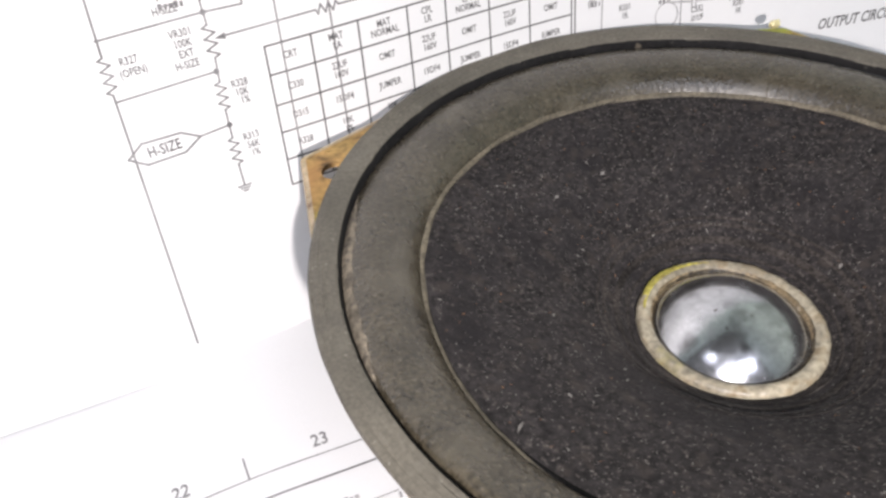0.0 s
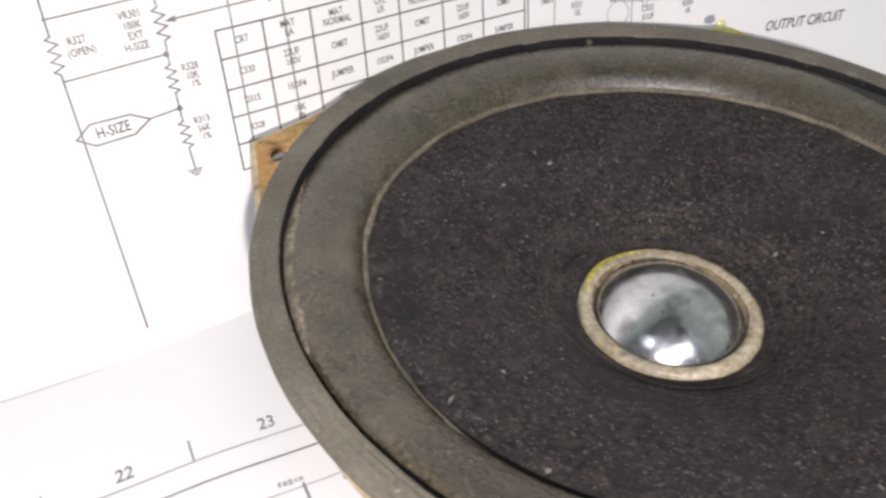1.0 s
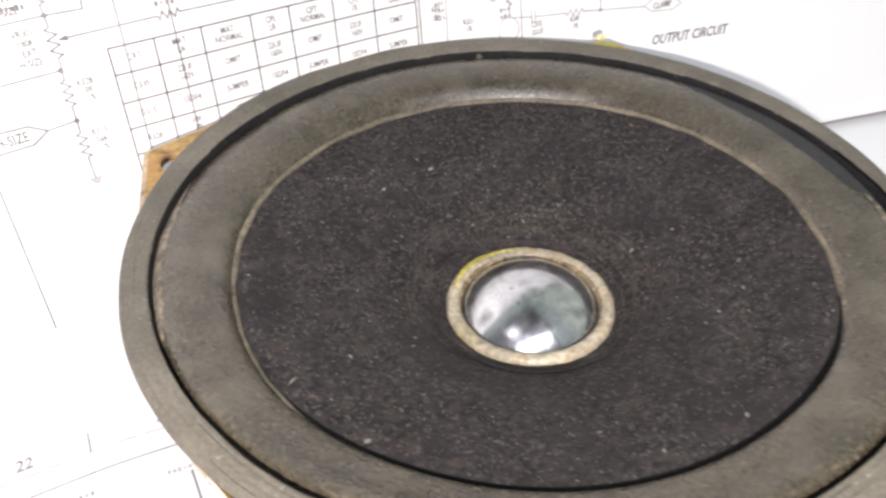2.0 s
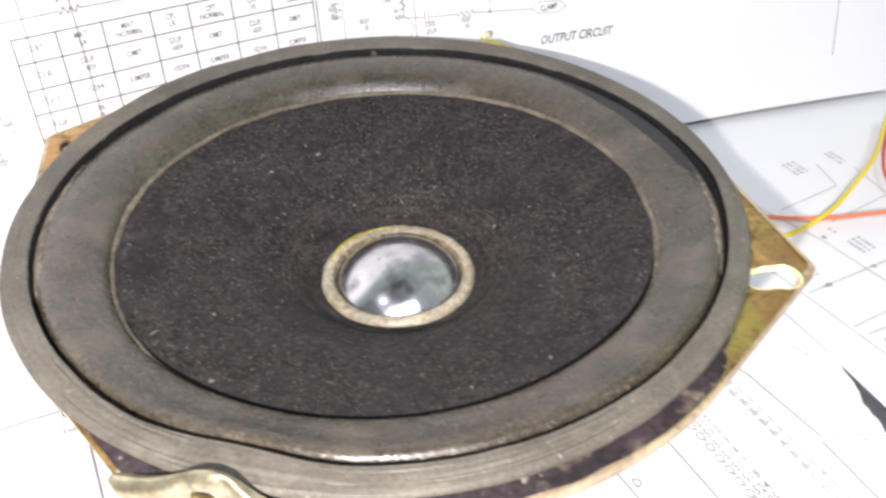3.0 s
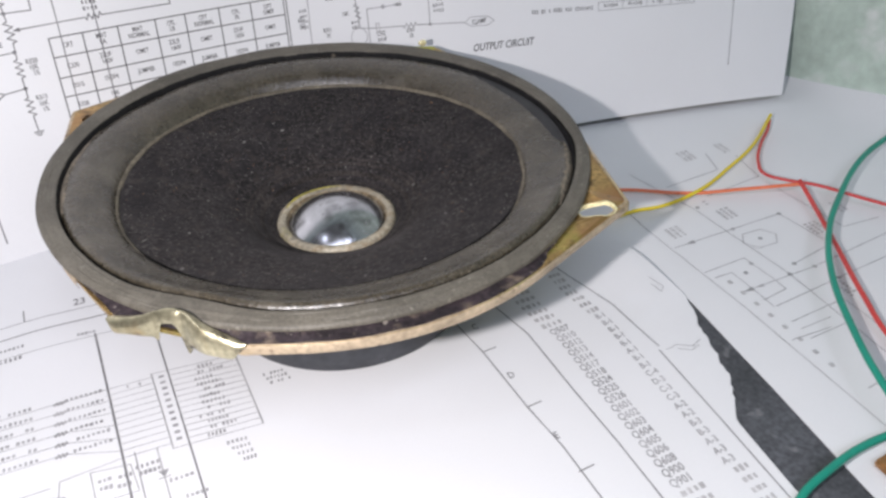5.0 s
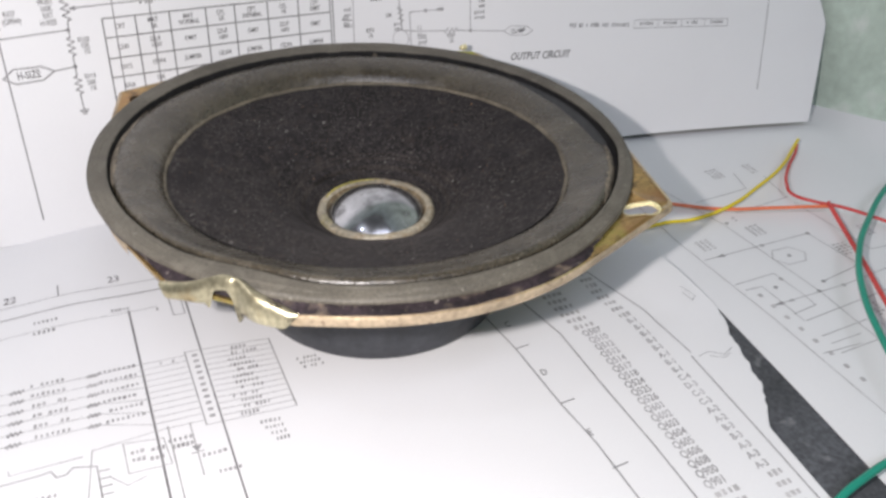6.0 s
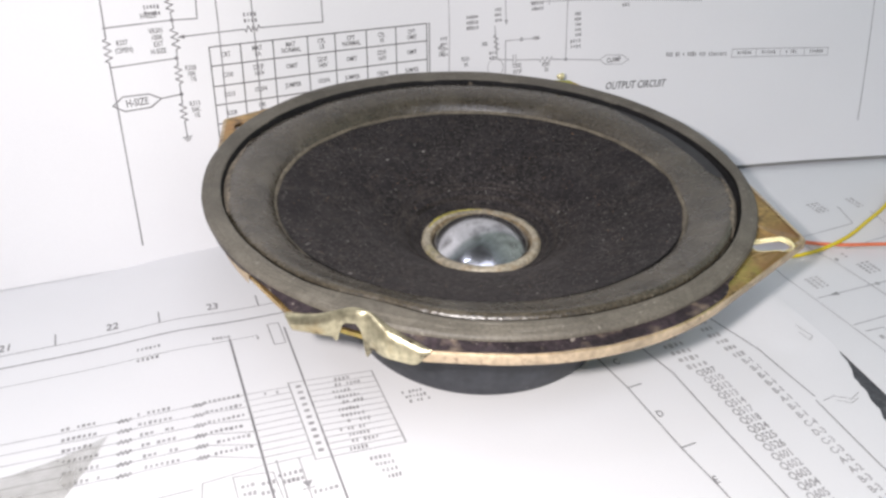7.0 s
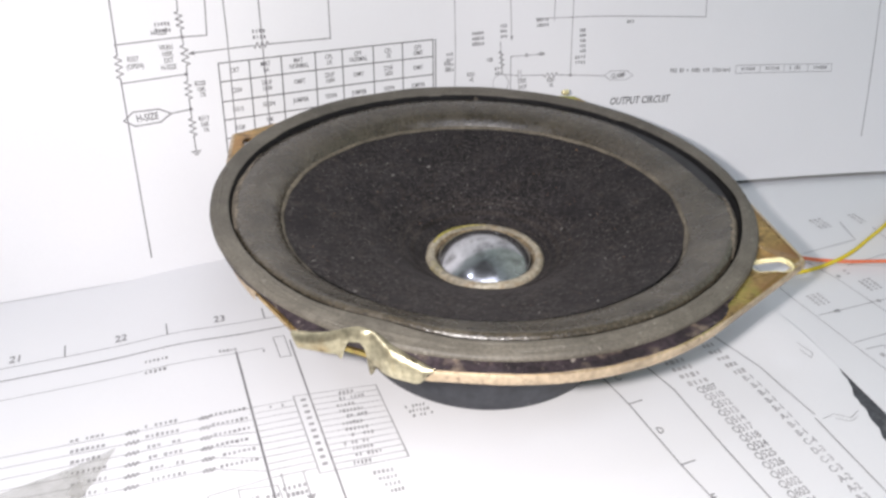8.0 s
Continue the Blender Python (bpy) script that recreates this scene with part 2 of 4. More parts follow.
class Ink:
    def __init__(self):
        self.points, self.faces = [], []

    def poly(self, pts, faces=None):
        k = len(self.points)
        self.points += pts
        self.faces += [tuple(i + k for i in f) for f in faces or [range(len(pts))]]

    def line(self, w, *pts):
        for (x0, y0), (x1, y1) in zip(pts, pts[1:]):
            d = math.hypot(x1 - x0, y1 - y0)
            if d < 1e-6:
                continue
            ox, oy = -(y1 - y0) / d * w / 2, (x1 - x0) / d * w / 2
            ex, ey = (x1 - x0) / d * w / 2, (y1 - y0) / d * w / 2
            n = max(1, int(d / 4))
            for i in range(n):
                a, b = i / n, (i + 1) / n
                xa, ya, xb, yb = x0 + (x1 - x0) * a, y0 + (y1 - y0) * a, x0 + (x1 - x0) * b, y0 + (y1 - y0) * b
                if i == 0:
                    xa, ya = xa - ex, ya - ey
                if i == n - 1:
                    xb, yb = xb + ex, yb + ey
                self.poly([(xa + ox, ya + oy), (xb + ox, yb + oy), (xb - ox, yb - oy), (xa - ox, ya - oy)])

    def zig(self, w, x0, y0, x1, y1, n=6, amp=0.9):
        """A resistor's zigzag from one point to the other."""
        d = math.hypot(x1 - x0, y1 - y0)
        ox, oy = -(y1 - y0) / d * amp, (x1 - x0) / d * amp
        pts = [(x0, y0)]
        for i in range(n):
            s, k = (i + 0.5) / n, 1 if i % 2 else -1
            pts.append((x0 + (x1 - x0) * s + ox * k, y0 + (y1 - y0) * s + oy * k))
        self.line(w, *pts, (x1, y1))

    def dot(self, x, y, r, n=12):
        self.poly([(x + r * math.cos(2 * math.pi * i / n), y + r * math.sin(2 * math.pi * i / n)) for i in range(n)])

    def ring(self, w, x, y, r, n=24, a0=0.0, a1=360.0):
        self.line(w, *[(x + r * math.cos(radians(a0 + (a1 - a0) * i / n)), y + r * math.sin(radians(a0 + (a1 - a0) * i / n))) for i in range(n + 1)])

    def bar(self, x, y, length, high, turn=0.0):
        c, s = math.cos(radians(turn)), math.sin(radians(turn))
        self.poly([(x + a * c - b * s, y + a * s + b * c) for a, b in
                   ((-length / 2, -high / 2), (length / 2, -high / 2), (length / 2, high / 2), (-length / 2, high / 2))])

    def bars(self, x, y, length, high, turn=0.0, gap=0.35, unit=0.95):
        """A line of writing too small to read: a row of short bars."""
        n = max(1, round(length / unit))
        c, s = math.cos(radians(turn)), math.sin(radians(turn))
        for i in range(n):
            if n > 5 and BAR_RNG.random() < 0.12:
                continue
            a = (i + 0.5) / n * length - length / 2
            tall = high * BAR_RNG.uniform(0.65, 1.05)
            self.bar(x + a * c, y + a * s + BAR_RNG.uniform(-0.08, 0.08), unit * (1 - gap) * BAR_RNG.uniform(0.55, 1.1), tall, turn)

    def word(self, text, x, y, size, squeeze=0.8, turn=0.0, slant=0.0):
        pts, faces = glyphs(text)
        c, s = math.cos(radians(turn)), math.sin(radians(turn))
        out = []
        for a, b in pts:
            a, b = (a * squeeze + b * slant) * size, b * size
            out.append((x + a * c - b * s, y + a * s + b * c))
        self.poly(out, faces)

    def lay(self, name, mat, parent, place, label=""):
        """place(x, y) gives the point in millimetres on the printed side."""
        me = bpy.data.meshes.new(name)
        me.from_pydata([Vector(place(x, y)) * MM for x, y in self.points], [], self.faces)
        me.materials.append(mat)
        ob = new(name, me)
        ob.parent = parent
        return tagged(ob, label, kind="stuff")


# ---- the room: a counter in the corner of a plastered room ----
counter = thing("counter", "dark grey speckled counter top under the printed sheets", "counter", box(-1.2, -1.5, -0.032, 0.9, 0.155, -0.0003), SLATE, kind="structure", smooth=False)
wall_back = thing("wall_back", "pale green rough plastered wall behind the leaning sheet", "wall", box(-1.3, 0.155, -0.8, 0.9, 0.255, 1.5), PLASTER, kind="structure", smooth=False)
# left and front walls are unseen, added to close the room and kept dark
wall_left = thing("wall_left", "unseen wall closing the room, darkened to mirror as dim", "wall", box(-1.3, -1.6, -0.8, -1.2, 0.155, 1.5), DIM_ROOM, kind="structure", smooth=False)
wall_front = thing("wall_front", "unseen wall closing the room, darkened to mirror as dim", "wall", box(-1.2, -1.6, -0.8, 1.0, -1.5, 1.5), DIM_ROOM, kind="structure", smooth=False)
wall_right = thing("wall_right", "pale green rough plastered wall beside the counter", "wall", box(0, -1.9, -0.8, 0.1, 0.125, 1.5), PLASTER, kind="structure",
                   smooth=False, place=pose(0.214, 0.044, 0, 0, 0, 20))
floor = thing("floor", "plain grey floor below the counter", "floor", box(-1.3, -1.6, -0.85, 1.2, 0.255, -0.8), SLATE, kind="structure", smooth=False)
# unseen ceiling, its colour darkened for the cap's reflection
ceiling = thing("ceiling", "unseen ceiling closing the room, darkened to mirror as dim", "ceiling", box(-1.3, -1.9, 1.5, 1.2, 0.3, 1.55), DIM_ROOM, kind="structure", smooth=False)


# ---- sheets on the counter ----
def ripple(x, y, amp=0.1):
    return amp * noise.noise(Vector((x * 0.014, y * 0.014, 3.1)))


def right_sheet_z(x, y):
    return 0.12 + ripple(x, y) + 9.0 * smoothstep(195, 236, x) ** 2


def left_edge(y):
    return along([(-260, 82.0), (-113, 84.6), (-80, 86.6), (-45, 88.2), (-36, 74.0), (20, 60.0), (95, 60.0)], y)


def right_edge(y):
    return along([(-260, 300.0), (-60, 250.0), (9, 231.0), (41, 216.0), (95, 200.0)], y)


def right_sheet(s, t):
    y = -260 + 350 * t
    a, b = left_edge(y), right_edge(y)
    x = a + (b - a) * s
    return x, y, right_sheet_z(x, y)


sheet_b = thing("paper_sheet", "white sheet printed with a circuit diagram, flat on the counter", "paper sheet", grid(60, 90, right_sheet, 0.1), PAPER, group="printed sheets")


def torn_edge(y):
    base = along([(-260, 69.0), (-106, 70.0), (-87, 71.0), (-74, 79.0), (-62, 82.2), (-46, 87.6), (-28, 85.2), (-12, 82.0), (30, 78.0), (95, 76.0)], y)
    rough = smoothstep(-92, -80, y) * (1 - smoothstep(-50, -44, y))
    return base + rough * (1.0 * noise.noise(Vector((y * 0.22, 0, 7.7))) + 0.5 * noise.noise(Vector((y * 0.9, 2, 1.7))))


def main_sheet_z(x, y):
    lift = smoothstep(26, 0, torn_edge(y) - x) * (2.4 * smoothstep(-52, -25, y) + 0.3)
    buckle = 1.0 * math.exp(-((x + 84) / 13) ** 2) * smoothstep(-5, 15, y)
    return 0.45 + ripple(x + 40, y) + lift + buckle


def main_sheet(s, t):
    y = -260 + 350 * t
    b = torn_edge(y)
    x = -240 + (b + 240) * (1 - (1 - s) ** 1.6)
    return x, y, main_sheet_z(x, y)


sheet_a = thing("paper_sheet", "white sheet with printed diagram and parts list, torn edge", "paper sheet", grid(120, 260, main_sheet, 0.1), PAPER, group="printed sheets")


# ---- the sheet leaning on the wall ----
def lean_y(x, z):
    foot = 56 - (0.0006 * x * x if x > 0 else 2.3 * smoothstep(-66, -92, x))
    head = 77.5 + 0.05 * x
    return min(foot + (head - foot) * z / 100 + bulge(x), 153.0)


def bulge(x):
    """How far the loudspeaker's rim has pushed the sheet back."""
    return 11 * math.exp(-((x - 8) / 48) ** 2)


def page_end(z):
    return min(197 + 0.33 * z, 215.4 - 0.202 * z)


def leaning_sheet(s, t):
    x = -222 + (page_end(275 * t) + 222) * s
    low = 0.7 + 1.8 * smoothstep(30, 110, x)
    z = low + (275 - low) * t
    return x, lean_y(x, z), z


page = thing("paper_sheet", "large white sheet printed with circuit diagram, leaning against wall", "paper sheet", grid(90, 32, leaning_sheet, 0.1), PAPER, group="printed sheets")


def on_page(x, z):
    x, z = x + 0.36 * bulge(x), z - 0.40 * bulge(x)
    return x, lean_y(x, z) - 0.16, z + 0.03


def on_main(x, y):
    return x, y, main_sheet_z(x, y) + 0.14


def on_right(x, y):
    return x, y, right_sheet_z(x, y) + 0.14


# circuit diagram on the leaning sheet
k = Ink()
k.line(0.38, (-80.5, 160), (-86.4, 76), (-87.0, 68.0))
k.zig(0.33, -87.0, 68.0, -87.5, 61.6, 7, 0.9)
k.line(0.38, (-87.5, 61.6), (-90.3, 7.3))
k.line(0.33, (-87.1, 70.8), (-69.1, 71.0), (-62.4, 70.8), (-60.0, 92))
k.line(0.33, (-87.6, 60.3), (-69.9, 60.6))
k.line(0.33, (-68.4, 84), (-69.0, 78.0))
k.zig(0.33, -69.0, 78.0, -69.1, 73.0, 6, 0.9)
k.line(0.33, (-69.1, 73.0), (-69.1, 68.8))
k.zig(0.33, -69.1, 68.8, -69.4, 63.0, 6, 1.0)
k.line(0.33, (-69.4, 63.0), (-69.9, 58.6))
k.zig(0.33, -69.9, 58.6, -70.4, 53.4, 6, 0.9)
k.line(0.33, (-70.4, 53.4), (-70.7, 47.8))
k.zig(0.33, -70.7, 47.8, -71.1, 42.4, 6, 0.9)
k.line(0.33, (-71.1, 42.4), (-71.2, 37.7))
for i in range(3):
    k.line(0.33, (-72.4 + 0.4 * i, 37.7 - 0.55 * i), (-70.0 - 0.4 * i, 37.7 - 0.55 * i))
for x, z in ((-69.1, 71.0), (-69.9, 60.6), (-70.5, 50.4)):
    k.dot(x, z, 0.55)
k.line(0.33, (-76.1, 50.0), (-70.5, 50.4))
k.line(0.38, (-89.2, 49.8), (-86.2, 52.0), (-79.2, 51.8), (-76.1, 50.0), (-79.4, 48.0), (-86.4, 47.9), (-89.2, 49.8))
k.line(0.33, (-67.6, 66.3), (-50.0, 66.6))
k.poly([(-68.6, 66.2), (-66.6, 66.9), (-66.6, 65.7)])
k.zig(0.33, -50.0, 66.6, -45.6, 66.6, 6, 0.8)
k.line(0.33, (-45.6, 66.6), (-27.2, 66.5), (-25.4, 100))
k.line(0.33, (-55.0, 110), (-56.9, 70), (-59.4, 33.5))
k.line(0.33, (-46.0, 95), (-47.3, 68), (-48.8, 40.0))
page_lines = k

# table of parts
k = Ink()
COLS = (-60.6, -51.9, -42.6, -32.4, -24.0, -14.0, -4.2, 6.4)
ROWS = (62.6, 57.2, 51.3, 45.8, 40.1, 34.6)
for z in ROWS:
    sh = 0.06 * (z - 62.6)
    k.line(0.33, (COLS[0] + sh, z), (COLS[-1] + sh, z + 0.5))
for i, x in enumerate(COLS):
    k.line(0.33, (x, 62.6 + 0.07 * i), (x - 1.7, 34.6 + 0.07 * i))
k.line(0.33, (COLS[-1] + 0.9, 63.1), (COLS[-1] - 0.8, 35.1))
page_table = k

k = Ink()
HEAD = (("CRT",), ("MAT", "LA"), ("MAT", "NORMAL"), ("CPL", "LR"), ("CPT", "NORMAL"), ("CPL", "1R"), ("CPT", "OMIT"))
for i, lines in enumerate(HEAD):
    mid = (COLS[i] + COLS[i + 1]) / 2
    for j, w in enumerate(lines):
        k.word(w, mid - 0.1, 60.1 + (0.85 - 1.7 * j if len(lines) > 1 else 0), 1.95, 0.72)
BODY = (("C330", ("22UF", "160V"), ("OMIT",), ("22UF", "160V"), ("OMIT",), ("22UF", "160V"), ("OMIT",)),
        ("D315", ("15DF4",), ("JUMPER",), ("15DF4",), ("JUMPER",), ("15DF4",), ("JUMPER",)),
        ("R328", ("10K", "1%"), ("10K", "1%"), ("10K", "1%"), ("10K", "1%"), ("10K", "1%"), ("10K", "1%")))
for r, cells in enumerate(BODY):
    z = (ROWS[r + 1] + ROWS[r + 2]) / 2
    sh = 0.06 * (z - 62.6)
    k.word(cells[0], (COLS[0] + COLS[1]) / 2 + sh, z, 1.95, 0.72)
    for i, lines in enumerate(cells[1:]):
        mid = (COLS[i + 1] + COLS[i + 2]) / 2 + sh
        for j, w in enumerate(lines):
            k.word(w, mid, z + (0.9 - 1.8 * j if len(lines) > 1 else 0) + 0.3, 1.95, 0.72)
for w, x, z in (("R327", -83.2, 66.5), ("(OPEN)", -83.0, 64.5), ("VR301", -73.8, 68.6), ("100K", -73.9, 66.8), ("EXT", -73.8, 65.0), ("H-SIZE", -74.2, 63.1),
                ("H-SIZE", -75.0, 72.8), ("R328", -66.6, 57.5), ("10K", -66.6, 55.8), ("1%", -66.4, 54.2), ("R313", -67.3, 47.2), ("56K", -67.3, 45.4), ("1%", -67.3, 43.7),
                ("R331", 19.4, 50.4), ("1K", 19.4, 48.6), ("C332", 38.2, 46.2), (".01UF", 38.2, 44.2), ("R301", 49.2, 45.4), ("1K", 49.2, 43.6), ("10K", 26.5, 54.5), ("60V", 11.0, 55.0), ("(D)", 11.0, 53.0)):
    k.word(w, x, z, 1.95, 0.74)
k.word("H-SIZE", -82.7, 49.9, 2.9, 0.72)
k.word("CLAMP", 75.0, 44.1, 2.2, 0.8)
k.word("OUTPUT CIRCUIT", 83.6, 34.9, 3.5, 0.84, -3.0, 0.22)
page_words = k

# right half of the diagram
k = Ink()
k.line(0.30, (15.6, 95), (14.2, 60), (13.0, 44.0))
k.line(0.30, (34.9, 75), (34.8, 60.3))
k.poly([(34.2, 61.4), (35.5, 61.4), (34.8, 59.8)])
k.line(0.30, (34.3, 54.8), (47.0, 54.3))
k.dot(40.2, 54.6, 0.7)
k.line(0.30, (34.3, 54.8), (33.6, 40.0))
k.ring(0.24, 30.2, 46.4, 2.9)
k.line(0.30, (30.6, 60), (31.0, 49.3))
k.zig(0.30, 30.7, 57, 30.9, 52, 6, 0.8)
k.line(0.30, (31.0, 49.2), (36.9, 48.2))
k.line(0.30, (36.9, 49.9), (36.8, 46.6))
k.line(0.30, (37.9, 49.8), (37.8, 46.5))
k.line(0.30, (37.9, 48.1), (46.6, 47.3))
k.zig(0.30, 46.6, 47.3, 51.6, 46.8, 6, 0.8)
k.line(0.30, (51.6, 46.8), (69.6, 44.6))
k.dot(56.6, 46.2, 0.6)
k.line(0.22, (69.6, 44.6), (72.0, 46.0), (78.4, 45.4), (80.8, 43.6), (78.0, 42.4), (71.8, 43.0), (69.6, 44.6))
k.line(0.30, (59.0, 80), (57.4, 60), (56.6, 46.2))
k.line(0.30, (51.6, 75), (50.8, 64.6))
k.line(0.30, (44.0, 66.0), (64.5, 64.6), (110, 60.5), (112, 90))
k.line(0.22, (122.8, 43.4), (163.6, 41.0), (163.2, 38.5), (122.4, 40.7), (122.8, 43.4))
for i in range(1, 4):
    x = 122.8 + 10.2 * i
    k.line(0.22, (x, 43.4 - 0.6 * i), (x - 0.4, 40.7 - 0.55 * i))
k.line(0.34, (197, 110), (185.0, 56), (175.3, 15.5))
page_right = k

# writing too small to read
k = Ink()
k.bars(108, 43.0, 25, 1.5, -4.5)
for i in range(4):
    k.bars(127.8 + 10.2 * i, 41.9 - 0.58 * i, 6.0, 1.3, -3.3)
for x, z, n, w in ((-48.0, 70.6, 2, 4.0), (-73.8, 75.0, 2, 4.4), (12.0, 57.8, 4, 2.6), (22.5, 63.6, 3, 4.4), (29.5, 51.4, 2, 3.0), (32.0, 65.0, 3, 2.6), (61.4, 60.5, 5, 2.4),
                   (60.4, 51.8, 2, 4.2), (46.5, 65.4, 2, 4.6), (79.8, 61.6, 1, 3.0), (45.5, 54.4, 1, 2.6)):
    for i in range(n):
        k.bars(x, z - 1.7 * i, w, 1.15, -1.5)
page_marks = k

page_lines.lay("printed_diagram", GREY_INK, page, on_page, "thin black printed circuit lines")
page_right.lay("printed_diagram", MID_INK, page, on_page, "thin black printed circuit lines")
page_table.lay("printed_table", INK, page, on_page, "ruled black printed table")
page_words.lay("printed_lettering", INK, page, on_page, "small black printed capitals")
page_marks.lay("printed_patch", GREY_INK, page, on_page, "grey unreadable print")

# wiring diagram and frame on the torn sheet
k = Ink()
k.line(0.22, (-235, 23.0), (-62, 22.4), (60, 22.0))
k.line(0.36, (-235, 17.8), (-62, 17.2), (60, 17.0))
k.line(0.16, (-235, 10.6), (-93.6, 9.6), (-62, 9.4))
for i in range(8):
    x = -196.5 + 27.3 * i
    k.line(0.33, (x, 22.7), (x - 0.3, 27.4))
for i, w in enumerate(("20", "21", "22", "23", "24")):
    k.word(w, -154.6 + 27.3 * i, 25.6, 4.0, 0.85)
k.line(0.55, (-69.4, 9.9), (-65.5, -43.7), (-62.0, -95))
k.line(0.42, (-54.4, 10.4), (-50.3, -48.8), (-47.0, -95))
k.line(0.22, (-58.8, 13.2), (-55.7, 13.0), (-55.0, 4.0), (-58.0, 4.3), (-58.8, 13.2))
k.line(0.33, (22.0, -5), (22.7, -25.5), (25.4, -41.0), (27.3, -62.0), (29.3, -75.6), (32.5, -140))
for y in (-19.9, -40.9, -62.0, -83.1, -104.2):
    x = 27.3 + 0.09 * (-62 - y)
    k.line(0.33, (x, y), (x + 3.9, y + 0.2))
for w, y in (("C", -31.5), ("D", -51.2), ("E", -72.4), ("F", -93.5)):
    k.word(w, 28.4 + 0.05 * (-51 - y), y, 2.9, 0.85, 0)
k.line(0.34, (33.8, -14), (36.0, -26), (39.5, -40), (40.5, -62), (41.7, -80), (43.8, -150))
k.line(0.30, (58.5, -12), (61.9, -24), (66.8, -40), (68.9, -58.6))
k.line(0.30, (68.2, -60.0), (67.9, -82), (66.5, -150))
k.line(0.14, (70.0, -60.6), (73.6, -60.2), (77.0, -62.6), (80.4, -61.2))
k.line(0.13, (73.0, -61.6), (76.0, -63.6), (78.8, -62.8))
k.line(0.14, (81.8, -36.0), (83.6, -40.6), (82.0, -41.8), (81.0, -38.4))
main_lines = k

k = Ink()
TX0, TX1 = (-56.9, -54.8), (-35.4, -33.6)
for i in range(14):
    s = i / 13
    y0, y1 = -11.6 - 26.4 * s, -14.0 - 25.6 * s
    x0, x1 = TX0[0] + (TX0[1] - TX0[0]) * s, TX1[0] + (TX1[1] - TX1[0]) * s
    k.line(0.20, (x0 if i in (0, 13) else x0 + 4, y0 - (0 if i in (0, 13) else 0.4)), (x1, y1))
k.line(0.33, (-56.9, -11.6), (-54.8, -38.0))
k.line(0.33, (-52.9, -12.0), (-51.1, -38.4))
k.line(0.33, (-35.4, -14.0), (-33.6, -39.6))
for i in range(12):
    s = (i + 0.5) / 12
    y = -11.8 - 25.6 * s
    x = -56.9 + 2.1 * s
    left = -68.6 + 2.4 * s
    if i % 2 == 0:
        y2 = -11.0 - 20.5 * s
        k.line(0.20, (x, y), (left, y + 0.6), (-78.0, y2 - 0.4))
        k.zig(0.48, -78.0, y2 - 0.4, -80.6, y2 - 0.2, 6, 0.4)
        k.line(0.20, (-80.6, y2 - 0.2), (-95.0, y2 + 0.1))
        k.zig(0.48, -95.0, y2 + 0.1, -98.0, y2 + 0.2, 6, 0.4)
        k.line(0.20, (-98.0, y2 + 0.2), (-150, y2 + 2.5))
    else:
        k.line(0.20, (x, y), (left, y + 0.5))
k.line(0.20, (-66.4, -35.8), (-68.5, -36.0), (-80.0, -36.6), (-81.0, -50))
k.line(0.30, (-63.4, -35.4), (-61.2, -66))
k.line(0.30, (-58.4, -36.4), (-57.2, -52))
k.poly([(-58.9, -43.2), (-56.5, -43.2), (-57.7, -45.2)])
k.line(0.30, (-59.0, -45.3), (-56.4, -45.3))
k.line(0.22, (-82.0, -37.6), (-97.0, -37.4), (-97.2, -36.2))
k.line(0.33, (-110, -39.6), (-91.0, -39.6), (-88.5, -39.4), (-87.4, -41.4), (-85.4, -41.4), (-84.0, -39.9), (-79.1, -41.4), (-77.0, -62), (-110, -62))
for i in range(7):
    k.line(0.34, (-79.0 + 0.2 * i, -43.0 - 2.2 * i), (-76.6 + 0.2 * i, -43.1 - 2.2 * i))
k.line(0.22, (-76.6, -45.2), (-73.0, -49.0), (-69.0, -48.0))
k.line(0.22, (-73.4, -37.0), (-64.6, -38.4), (-63.4, -46.5), (-72.6, -46.0), (-73.4, -37.0))
main_diagram = k

k = Ink()
for i in range(12):
    s = (i + 0.4) / 12
    k.bars(-43.5 + 1.2 * math.sin(i * 2.1), -13.4 - 25.6 * s, 4.2 + 2.6 * abs(math.sin(i * 1.7)), 1.2, -5)
for i in range(4):
    k.bars(-40.5 + 0.6 * i, -42.0 - 2.0 * i, 5.2 - i * 0.6, 1.1, -5)
for i in range(3):
    k.bars(-27.6 + 0.6 * i, -24.4 - 1.7 * i, 5.6, 1.0, -4)
for i in range(6):
    y = -11.4 - 3.45 * i
    k.bars(-73.6 + 0.25 * i, y - 0.5, 9.2, 1.1, -2, 0.3, 1.15)
    k.bars(-89.8 + 0.3 * i, y + 0.6, 8.2, 1.1, -2, 0.3, 1.15)
    k.bars(-107 + 0.3 * i, y + 1.2, 8.2, 1.1, -2, 0.3, 1.15)
for i in range(11):
    k.bar(-54.6 + 0.15 * i, -13.6 - 2.2 * i, 1.3, 0.9, -5)
for x, y, w in ((-90.5, 12.8, 6.5), (-90.8, 8.6, 6.0), (-71.6, 11.2, 5.0), (-61.0, -40.0, 6.0), (-60.6, -42.0, 5.0), (-53.6, -46.8, 7.0), (-66.0, -41.0, 3.4), (-66.4, -43.6, 3.4), (-70.5, -40.4, 3.2),
                (-70.3, -42.6, 3.2), (-52.6, -52.5, 7.5), (-62.0, 8.4, 1.6), (-63.0, -13.6, 1.4), (-60.0, -13.8, 1.4), (-90.0, -46.0, 6.0), (-90.0, -48.6, 6.0)):
    k.bars(x, y, w, 1.2, -2, 0.3, 1.1)
main_marks = k

